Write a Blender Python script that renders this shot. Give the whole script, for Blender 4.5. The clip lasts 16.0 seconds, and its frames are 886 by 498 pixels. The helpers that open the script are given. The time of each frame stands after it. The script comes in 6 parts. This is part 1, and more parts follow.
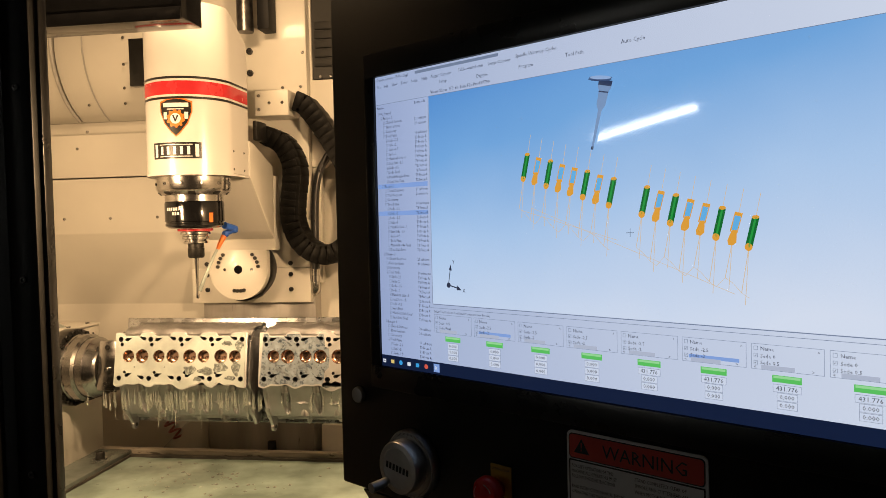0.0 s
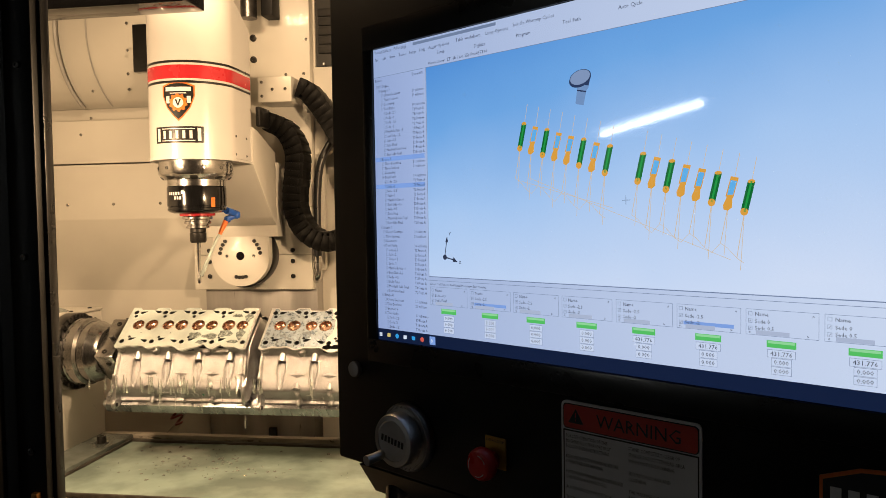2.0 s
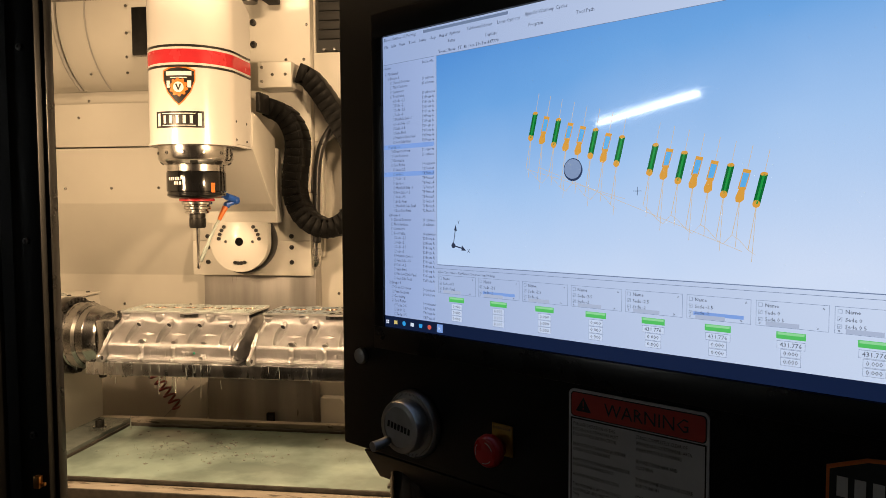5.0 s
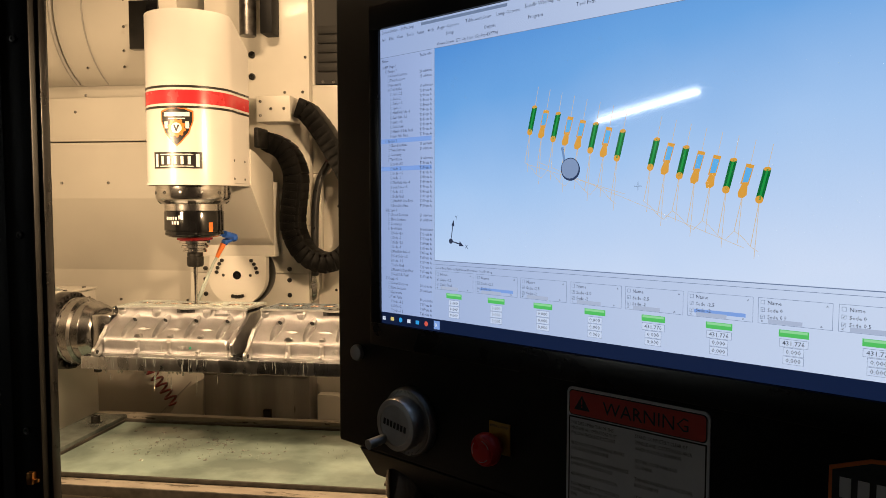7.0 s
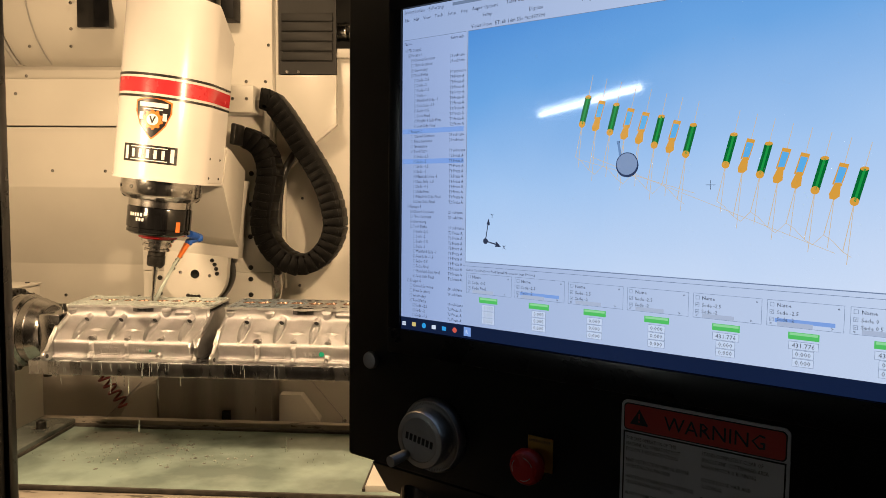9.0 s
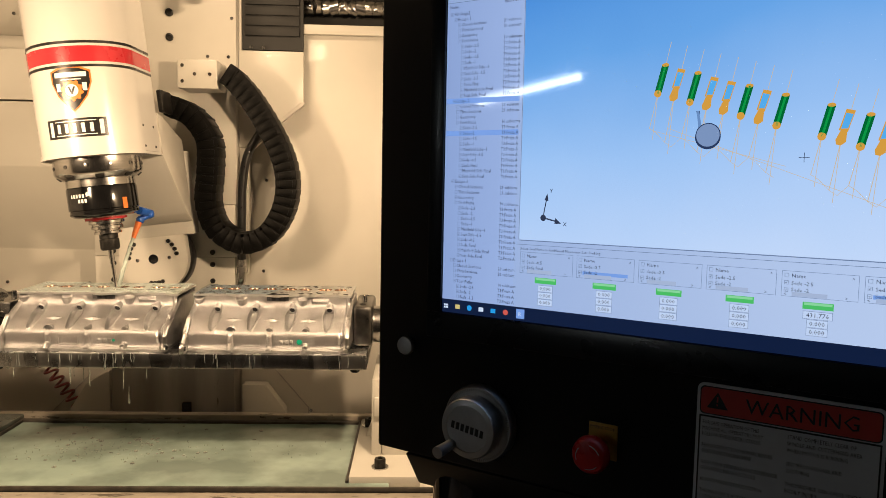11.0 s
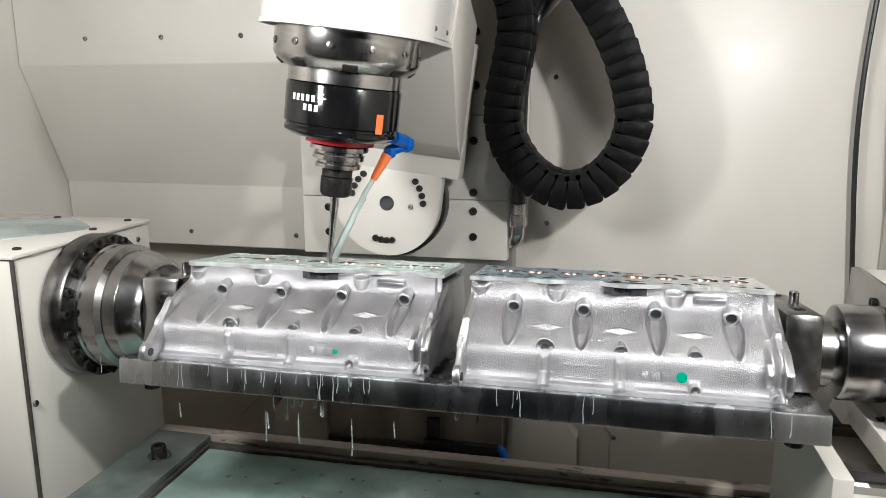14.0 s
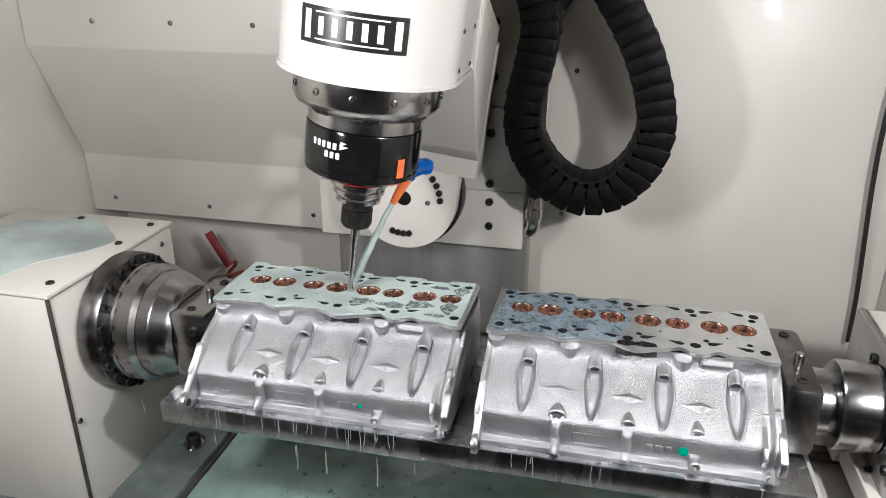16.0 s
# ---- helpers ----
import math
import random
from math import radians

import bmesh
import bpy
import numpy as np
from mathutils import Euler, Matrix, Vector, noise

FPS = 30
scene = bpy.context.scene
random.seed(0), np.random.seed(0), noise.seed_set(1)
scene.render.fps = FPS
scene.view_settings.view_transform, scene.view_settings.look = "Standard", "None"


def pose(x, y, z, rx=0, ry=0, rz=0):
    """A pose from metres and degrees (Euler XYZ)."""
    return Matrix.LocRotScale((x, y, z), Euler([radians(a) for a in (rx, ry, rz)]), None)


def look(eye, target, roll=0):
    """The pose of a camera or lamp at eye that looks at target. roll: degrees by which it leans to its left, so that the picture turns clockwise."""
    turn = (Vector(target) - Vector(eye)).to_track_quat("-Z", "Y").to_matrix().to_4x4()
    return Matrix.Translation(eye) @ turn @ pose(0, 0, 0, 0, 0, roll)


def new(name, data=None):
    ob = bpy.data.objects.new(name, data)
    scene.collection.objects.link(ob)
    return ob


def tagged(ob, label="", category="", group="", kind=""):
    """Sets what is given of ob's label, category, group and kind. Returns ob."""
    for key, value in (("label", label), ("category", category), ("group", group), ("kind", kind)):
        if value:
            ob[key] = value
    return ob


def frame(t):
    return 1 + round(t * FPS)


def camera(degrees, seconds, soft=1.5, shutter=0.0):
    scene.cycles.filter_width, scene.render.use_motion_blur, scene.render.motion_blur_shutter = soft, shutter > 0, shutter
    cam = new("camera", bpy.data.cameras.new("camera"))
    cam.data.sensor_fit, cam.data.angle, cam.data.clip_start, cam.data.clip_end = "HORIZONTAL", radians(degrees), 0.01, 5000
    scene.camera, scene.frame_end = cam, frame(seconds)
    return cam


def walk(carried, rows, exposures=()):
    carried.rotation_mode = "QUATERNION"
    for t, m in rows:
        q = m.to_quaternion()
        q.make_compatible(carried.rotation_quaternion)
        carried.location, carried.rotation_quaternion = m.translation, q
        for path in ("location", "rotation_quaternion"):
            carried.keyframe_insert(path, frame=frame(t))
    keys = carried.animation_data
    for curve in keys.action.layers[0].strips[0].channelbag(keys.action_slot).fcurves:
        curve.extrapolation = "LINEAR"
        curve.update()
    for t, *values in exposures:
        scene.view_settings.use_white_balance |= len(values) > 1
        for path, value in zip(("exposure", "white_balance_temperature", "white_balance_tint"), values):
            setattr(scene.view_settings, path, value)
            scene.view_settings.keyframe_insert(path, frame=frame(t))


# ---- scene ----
cam = camera(62.0, 16.0, soft=0.6)
PATH = [
    (0, (0.773, -1.976, 0.372), (0.493, 0.003, 0.301), -1.3),
    (0.5, (0.784, -1.994, 0.351), (0.492, -0.016, 0.302), -0.9),
    (1, (0.788, -1.989, 0.355), (0.484, -0.013, 0.287), -1.4),
    (1.5, (0.784, -1.983, 0.349), (0.486, -0.007, 0.277), -1.2),
    (2, (0.782, -1.973, 0.344), (0.488, 0.003, 0.264), -0.9),
    (2.5, (0.781, -1.972, 0.345), (0.492, 0.005, 0.258), -0.8),
    (3, (0.779, -1.976, 0.345), (0.493, 0.002, 0.253), -0.8),
    (3.5, (0.775, -1.98, 0.347), (0.5, -0.001, 0.247), -0.6),
    (4, (0.771, -1.98, 0.346), (0.496, -0.002, 0.24), -0.5),
    (6.5, (0.764, -1.971, 0.345), (0.489, 0.006, 0.224), 0.0),
    (7, (0.766, -1.967, 0.343), (0.492, 0.01, 0.221), 0.0),
    (7.5, (0.765, -1.959, 0.342), (0.492, 0.019, 0.217), 0.1),
    (8, (0.741, -1.94, 0.345), (0.516, 0.043, 0.215), 0.8),
    (8.5, (0.698, -1.922, 0.348), (0.525, 0.065, 0.209), 0.7),
    (10.8, (0.55, -1.876, 0.336), (0.652, 0.115, 0.171), 1.2),
    (11, (0.538, -1.865, 0.332), (0.617, 0.125, 0.158), 1.1),
    (11.5, (0.514, -1.776, 0.309), (0.393, 0.211, 0.116), 0.7),
    (12, (0.479, -1.592, 0.285), (0.09, 0.358, 0.055), 0.5),
    (12.5, (0.420, -1.416, 0.247), (-0.103, 0.503, 0.009), 1.0),
    (13, (0.274, -1.273, 0.262), (-0.157, 0.664, -0.008), -0.6),
    (13.5, (0.198, -1.14, 0.257), (-0.173, 0.795, -0.089), -0.8),
    (14, (0.182, -1.022, 0.3), (-0.238, 0.891, -0.106), -0.1),
    (14.5, (0.172, -0.983, 0.365), (-0.255, 0.895, -0.176), -0.2),
    (15, (0.164, -0.98, 0.423), (-0.227, 0.871, -0.225), 0.6),
    (15.5, (0.159, -0.979, 0.493), (-0.229, 0.85, -0.217), 0.7),
    (16, (0.156, -0.98, 0.545), (-0.26, 0.823, -0.213), 0.2),
]
EXPOSURES = [(0, -0.02, 6600, 10), (1.2, -0.02, 6180, 10), (8.0, -0.02, 6120, 9), (11.0, -0.04, 5750, 8), (11.8, 0.06, 5450, 8), (12.5, 0.15, 4700, 7), (13.2, 0.19, 4080, 5), (14.5, 0.06, 3900, 4), (16.0, -0.06, 3890, 6)]
walk(cam, [(t, look(e, g, r)) for t, e, g, r in PATH], EXPOSURES)

# ---- light ----
world = bpy.data.worlds.new("workshop_dusk")
scene.world = world
world.use_nodes = True
wbg = world.node_tree.nodes["Background"]
wbg.inputs[0].default_value = (0.60, 0.70, 0.85, 1)
wbg.inputs[1].default_value = 0.045


def area_lamp(name, eye, target, sx, sy, watts, color):
    data = bpy.data.lights.new(name, "AREA")
    data.shape, data.size, data.size_y, data.energy, data.color = "RECTANGLE", sx, sy, watts, color
    ob = new(name, data)
    ob.matrix_world = look(eye, target)
    return ob


WARM = (1.0, 0.65, 0.345)
area_lamp("work_light_right", (0.655, -0.66, 0.60), (-0.15, 0.25, -0.05), 0.055, 0.055, 14.0, WARM)
area_lamp("work_light_left", (-0.46, -0.70, 0.52), (-0.34, 0.30, -0.02), 0.10, 0.20, 11.2, WARM)
area_lamp("work_light_top", (-0.06, -0.45, 1.20), (-0.20, 0.05, -0.10), 0.26, 0.10, 10.0, WARM)


# ---- materials ----
def nodes_of(name):
    m = bpy.data.materials.new(name)
    m.use_nodes = True
    return m, m.node_tree.nodes, m.node_tree.links, m.node_tree.nodes["Principled BSDF"]


def surface(name, color, rough=0.5, metal=0.0, vary=0.12, scale=30.0, fine=400.0, bump=0.1, spots=None, coat=0.0, stretch=(1, 1, 1), rough_vary=0.12, depth=0.0006):
    """Paint, metal or plastic with wear at two scales and a fine relief."""
    m, n, l, b = nodes_of(name)
    co = n.new("ShaderNodeTexCoord")
    mp = n.new("ShaderNodeMapping")
    mp.inputs["Scale"].default_value = stretch
    l.new(co.outputs["Object"], mp.inputs[0])
    big, small = n.new("ShaderNodeTexNoise"), n.new("ShaderNodeTexNoise")
    for t, s in ((big, scale), (small, fine)):
        l.new(mp.outputs[0], t.inputs["Vector"])
        t.inputs["Scale"].default_value, t.inputs["Detail"].default_value = s, 4
    ramp = n.new("ShaderNodeValToRGB")
    lo = [max(0, c * (1 - vary)) for c in color]
    hi = [min(1, c * (1 + vary)) for c in color]
    ramp.color_ramp.elements[0].color, ramp.color_ramp.elements[1].color = (*lo, 1), (*hi, 1)
    ramp.color_ramp.elements[0].position, ramp.color_ramp.elements[1].position = 0.35, 0.68
    l.new(big.outputs["Fac"], ramp.inputs[0])
    out = ramp.outputs[0]
    if spots:
        spot_color, amount, spot_scale = spots
        sp = n.new("ShaderNodeTexNoise")
        sp.inputs["Scale"].default_value, sp.inputs["Detail"].default_value, sp.inputs["Roughness"].default_value = spot_scale, 6, 0.65
        l.new(mp.outputs[0], sp.inputs["Vector"])
        sr = n.new("ShaderNodeValToRGB")
        sr.color_ramp.elements[0].position, sr.color_ramp.elements[1].position = 1 - amount - 0.02, 1 - amount + 0.03
        l.new(sp.outputs["Fac"], sr.inputs[0])
        mix = n.new("ShaderNodeMix")
        mix.data_type = "RGBA"
        l.new(sr.outputs[0], mix.inputs["Factor"])
        l.new(out, mix.inputs["A"])
        mix.inputs["B"].default_value = (*spot_color, 1)
        out = mix.outputs["Result"]
    l.new(out, b.inputs["Base Color"])
    rr = n.new("ShaderNodeMapRange")
    rr.inputs["To Min"].default_value, rr.inputs["To Max"].default_value = max(0.03, rough - rough_vary), min(1, rough + rough_vary)
    l.new(big.outputs["Fac"], rr.inputs["Value"])
    l.new(rr.outputs[0], b.inputs["Roughness"])
    b.inputs["Metallic"].default_value = metal
    b.inputs["Coat Weight"].default_value = coat
    if bump:
        bp = n.new("ShaderNodeBump")
        bp.inputs["Strength"].default_value, bp.inputs["Distance"].default_value = bump, depth
        l.new(small.outputs["Fac"], bp.inputs["Height"])
        l.new(bp.outputs[0], b.inputs["Normal"])
    return m


def glow(name, color, strength=1.0):
    m, n, l, b = nodes_of(name)
    b.inputs["Base Color"].default_value = (0.02, 0.02, 0.02, 1)
    b.inputs["Roughness"].default_value = 0.25
    b.inputs["Emission Color"].default_value = (*color, 1)
    b.inputs["Emission Strength"].default_value = strength
    return m


CREAM = surface("cream_paint", (0.56, 0.54, 0.487), 0.38, vary=0.05, scale=4, fine=260, bump=0.06, spots=((0.30, 0.27, 0.21), 0.235, 120), coat=0.15)
CREAM_PANEL = surface("cream_sheet_metal", (0.545, 0.524, 0.470), 0.42, vary=0.06, scale=3, fine=160, bump=0.05, spots=((0.34, 0.31, 0.24), 0.245, 45), coat=0.1)
WHITE = surface("white_gloss_paint", (0.65, 0.632, 0.597), 0.24, vary=0.03, scale=5, fine=200, bump=0.03, coat=0.4, rough_vary=0.05)
CAST = surface("cast_aluminium", (0.49, 0.49, 0.505), 0.36, 1.0, vary=0.12, scale=26, fine=760, bump=1.0, depth=0.0013)
SMOOTH_CAST = surface("machined_rib_aluminium", (0.60, 0.60, 0.61), 0.38, 1.0, vary=0.10, scale=60, fine=700, bump=0.35)
DECK = surface("wet_machined_deck", (0.74, 0.75, 0.75), 0.46, 1.0, vary=0.08, scale=30, fine=500, bump=0.15, rough_vary=0.10)
WET_DECK = surface("bluish_wet_film", (0.42, 0.50, 0.57), 0.30, 0.6, vary=0.22, scale=60, fine=350, bump=0.5, spots=((0.16, 0.21, 0.27), 0.44, 95))
FOAM_DECK = surface("grey_foam", (0.20, 0.23, 0.22), 0.25, 0.2, vary=0.5, scale=160, fine=500, bump=0.8, depth=0.0015, spots=((0.52, 0.58, 0.56), 0.40, 230))
# deck aluminium darkened in its colour for the shade inside the holes
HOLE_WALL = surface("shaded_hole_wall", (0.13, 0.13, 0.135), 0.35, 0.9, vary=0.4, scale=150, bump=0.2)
# near black that stands in for the shade deep inside bores and holes
HOLE_SHADE = surface("hole_shade_black", (0.03, 0.03, 0.033), 0.5, 0.3, vary=0.3, scale=120, bump=0.1)
BRONZE = surface("bronze_seat", (0.46, 0.31, 0.23), 0.28, 1.0, vary=0.15, scale=150, fine=800, bump=0.1)
PLATE = surface("fixture_aluminium", (0.42, 0.43, 0.445), 0.27, 1.0, vary=0.28, scale=30, fine=300, bump=0.12, stretch=(1, 1, 0.25), spots=((0.24, 0.25, 0.26), 0.38, 40))
STEEL = surface("ground_steel", (0.38, 0.375, 0.37), 0.22, 1.0, vary=0.18, scale=35, fine=500, bump=0.08, stretch=(0.2, 1, 1))
DARK_STEEL = surface("blued_steel", (0.16, 0.155, 0.15), 0.33, 1.0, vary=0.3, scale=45, fine=300, bump=0.15)
OXIDE = surface("black_oxide_steel", (0.045, 0.043, 0.04), 0.4, 0.8, vary=0.3, scale=200, bump=0.1)
SPINDLE_STEEL = surface("polished_spindle_steel", (0.58, 0.565, 0.55), 0.20, 1.0, vary=0.12, scale=20, fine=300, bump=0.03, stretch=(1, 1, 6), rough_vary=0.05)
BLACK_GLOSS = surface("black_gloss_housing", (0.006, 0.006, 0.0065), 0.12, 0.0, vary=0.2, scale=30, bump=0.02, coat=0.15, rough_vary=0.04)
BLACK = surface("black_powder_coat", (0.0040, 0.0040, 0.0045), 0.52, vary=0.25, scale=14, fine=900, bump=0.25, rough_vary=0.06)
FRAME = surface("black_door_frame", (0.004, 0.004, 0.004), 0.42, vary=0.25, scale=10, fine=500, bump=0.12)
BEZEL = surface("black_bezel_plastic", (0.004, 0.004, 0.005), 0.30, vary=0.2, scale=20, bump=0.05)
RUBBER = surface("black_chain_plastic", (0.0032, 0.0031, 0.0030), 0.46, vary=0.35, scale=55, fine=300, bump=0.2, spots=((0.16, 0.155, 0.15), 0.27, 160))
RUBBER.node_tree.nodes["Principled BSDF"].inputs["Specular IOR Level"].default_value = 0.09
BLACK.node_tree.nodes["Principled BSDF"].inputs["Specular IOR Level"].default_value = 0.25
HOSE_BLACK = surface("black_conduit", (0.016, 0.016, 0.016), 0.32, vary=0.2, scale=40, bump=0.1)
RED = surface("red_band_paint", (0.50, 0.028, 0.035), 0.25, vary=0.06, scale=20, bump=0.02, coat=0.3)
INK = surface("black_band_paint", (0.015, 0.014, 0.014), 0.3, vary=0.1, scale=20, bump=0.02)
INK_WHITE = surface("white_print", (0.80, 0.79, 0.77), 0.35, vary=0.04, scale=40, bump=0.02)
ORANGE = surface("orange_plastic", (0.80, 0.20, 0.03), 0.32, vary=0.08, scale=60, bump=0.03)
BLUE = surface("blue_plastic", (0.02, 0.10, 0.48), 0.30, vary=0.1, scale=60, bump=0.03)
COIL_RED = surface("dark_red_polyurethane", (0.20, 0.025, 0.025), 0.32, vary=0.2, scale=40, bump=0.03, coat=0.2)
WAY = surface("way_cover_steel", (0.40, 0.385, 0.37), 0.42, 0.7, vary=0.2, scale=16, fine=220, bump=0.25, stretch=(1, 1, 0.12), spots=((0.12, 0.115, 0.11), 0.33, 30))
RIM = surface("worn_tray_rim", (0.33, 0.295, 0.245), 0.5, 0.1, vary=0.15, scale=12, fine=200, bump=0.2, spots=((0.10, 0.085, 0.065), 0.40, 16), stretch=(1, 3, 3))
SEALANT = surface("dirty_sealant", (0.045, 0.040, 0.033), 0.55, vary=0.4, scale=50, bump=0.4)
# foot grey that holds both its wetness and the shadow on it
WET_SHADED_STEEL = surface("wet_shaded_foot", (0.13, 0.15, 0.14), 0.22, 0.2, vary=0.25, scale=18, fine=200, bump=0.15, spots=((0.30, 0.31, 0.28), 0.30, 14))
GREY_TRAY = surface("grey_tray_paint", (0.36, 0.35, 0.33), 0.45, vary=0.1, scale=20, bump=0.15)
KNOB_ALU = surface("satin_aluminium_handwheel", (0.58, 0.57, 0.55), 0.40, 1.0, vary=0.1, scale=50, bump=0.1)
SIGN_WHITE = surface("sign_white_plate", (0.80, 0.80, 0.80), 0.5, vary=0.04, scale=30, bump=0.05)
SIGN_BLACK = surface("sign_black_print", (0.012, 0.012, 0.012), 0.55, vary=0.1, scale=30, bump=0.0)
SIGN_RED = surface("sign_red_print", (0.62, 0.055, 0.035), 0.5, vary=0.05, scale=30, bump=0.03)
ESTOP_RED = surface("emergency_stop_red", (0.62, 0.018, 0.015), 0.28, vary=0.05, scale=60, bump=0.03)
YELLOW = surface("yellow_tag", (0.62, 0.36, 0.02), 0.5, vary=0.06, scale=60, bump=0.03)
PAPER = surface("note_paper", (0.62, 0.62, 0.60), 0.8, vary=0.05, scale=20, bump=0.05)
BRASS = surface("brass_latch", (0.50, 0.25, 0.08), 0.35, 1.0, vary=0.2, scale=80, bump=0.1)
CONCRETE = surface("workshop_concrete", (0.20, 0.195, 0.185), 0.7, vary=0.15, scale=3, fine=60, bump=0.3)
ROOM_WALL = surface("workshop_wall_paint", (0.30, 0.29, 0.27), 0.8, vary=0.08, scale=2, fine=80, bump=0.15)
GREEN_DOT = surface("green_marker_paint", (0.01, 0.30, 0.18), 0.4, vary=0.2, scale=200, bump=0.05)
GREEN_HOSE = surface("green_air_hose", (0.04, 0.26, 0.05), 0.35, vary=0.1, scale=40, bump=0.03)
# near black for the shade in the wall opening and for a dark panel
SHADE_AND_PANEL_BLACK = surface("opening_shade_and_dark_panel", (0.007, 0.0068, 0.0065), 0.6, vary=0.4, scale=12, fine=60, bump=0.3)


def coolant(name, color, rough, bump, scale, depth):
    """Milky green cutting fluid with ripples and foam flecks."""
    m, n, l, b = nodes_of(name)
    co = n.new("ShaderNodeTexCoord")
    a, r = n.new("ShaderNodeTexNoise"), n.new("ShaderNodeTexNoise")
    for t, s in ((a, 7), (r, scale)):
        l.new(co.outputs["Object"], t.inputs["Vector"])
        t.inputs["Scale"].default_value, t.inputs["Detail"].default_value = s, 5
    ramp = n.new("ShaderNodeValToRGB")
    ramp.color_ramp.elements[0].color = (*[c * 0.62 for c in color], 1)
    ramp.color_ramp.elements[1].color = (*[min(1, c * 1.15) for c in color], 1)
    ramp.color_ramp.elements[0].position, ramp.color_ramp.elements[1].position = 0.36, 0.62
    l.new(a.outputs["Fac"], ramp.inputs[0])
    l.new(ramp.outputs[0], b.inputs["Base Color"])
    b.inputs["Roughness"].default_value = rough
    b.inputs["IOR"].default_value = 1.33
    bp = n.new("ShaderNodeBump")
    bp.inputs["Strength"].default_value, bp.inputs["Distance"].default_value = bump, depth
    l.new(r.outputs["Fac"], bp.inputs["Height"])
    l.new(bp.outputs[0], b.inputs["Normal"])
    return m, b


POOL, _b = coolant("coolant_pool", (0.26, 0.34, 0.305), 0.06, 0.22, 22, 0.004)
FILM, _b = coolant("coolant_film", (0.60, 0.68, 0.65), 0.20, 0.3, 60, 0.002)
_b.inputs["Alpha"].default_value = 0.62
DRIED = surface("dried_coolant", (0.24, 0.27, 0.27), 0.4, vary=0.1, scale=200, bump=0.1)
JET, _b = coolant("coolant_jet", (0.72, 0.82, 0.78), 0.10, 0.5, 90, 0.002)
_b.inputs["Transmission Weight"].default_value = 0.62
DROP, _b = coolant("coolant_drop", (0.80, 0.86, 0.80), 0.06, 0.2, 90, 0.001)
_b.inputs["Transmission Weight"].default_value = 0.82


# ---- mesh tools ----
def V(*a):
    return Vector(a)


def box_bm(lo, hi, bevel=0.0, bm=None):
    bm = bm or bmesh.new()
    c = [(a + b) / 2 for a, b in zip(lo, hi)]
    s = [abs(b - a) for a, b in zip(lo, hi)]
    made = bmesh.ops.create_cube(bm, size=1, matrix=Matrix.LocRotScale(c, None, s))["verts"]
    if bevel:
        es = list({e for v in made for e in v.link_edges})
        bmesh.ops.bevel(bm, geom=es, offset=bevel, segments=2, affect="EDGES", profile=0.5)
    return bm


AXES = {"x": Matrix(((0, 0, 1, 0), (0, 1, 0, 0), (-1, 0, 0, 0), (0, 0, 0, 1))), "y": Matrix(((1, 0, 0, 0), (0, 0, 1, 0), (0, -1, 0, 0), (0, 0, 0, 1))), "z": Matrix.Identity(4)}


def lathe_bm(profile, axis="z", at=(0, 0, 0), seg=48, bm=None, m=None):
    """profile: (radius, height) along the axis, closed at its ends."""
    bm = bm or bmesh.new()
    mat = m or (Matrix.Translation(at) @ AXES[axis])
    rings = []
    for r, h in profile:
        rings.append([bm.verts.new(mat @ V(max(r, 1e-5) * math.cos(2 * math.pi * i / seg), max(r, 1e-5) * math.sin(2 * math.pi * i / seg), h)) for i in range(seg)])
    for a, b in zip(rings, rings[1:]):
        for i in range(seg):
            bm.faces.new((a[i], a[(i + 1) % seg], b[(i + 1) % seg], b[i]))
    bm.faces.new(rings[0][::-1])
    bm.faces.new(rings[-1])
    return bm


def tube_bm(points, r, seg=10, bm=None, taper=None):
    bm = bm or bmesh.new()
    pts = [Vector(p) for p in points]
    rings, side = [], None
    for i, p in enumerate(pts):
        d = (pts[min(i + 1, len(pts) - 1)] - pts[max(i - 1, 0)]).normalized()
        if side is None:
            side = d.cross(V(0.31, 0.52, 0.79)).normalized()
        side = (side - d * side.dot(d)).normalized()
        up = d.cross(side)
        rr = r if taper is None else r + (taper - r) * i / (len(pts) - 1)
        rings.append([bm.verts.new(p + rr * (math.cos(2 * math.pi * k / seg) * side + math.sin(2 * math.pi * k / seg) * up)) for k in range(seg)])
    for a, b in zip(rings, rings[1:]):
        for k in range(seg):
            bm.faces.new((a[k], a[(k + 1) % seg], b[(k + 1) % seg], b[k]))
    bm.faces.new(rings[0][::-1])
    bm.faces.new(rings[-1])
    return bm


def spline(points, n):
    """Catmull-Rom points through the given ones."""
    pts = [Vector(p) for p in points]
    pts = [pts[0] * 2 - pts[1]] + pts + [pts[-1] * 2 - pts[-2]]
    out = []
    for i in range(1, len(pts) - 2):
        a, b, c, d = pts[i - 1:i + 3]
        for k in range(n):
            t = k / n
            out.append(0.5 * (2 * b + (c - a) * t + (2 * a - 5 * b + 4 * c - d) * t * t + (3 * b - a - 3 * c + d) * t ** 3))
    return out + [pts[-2]]


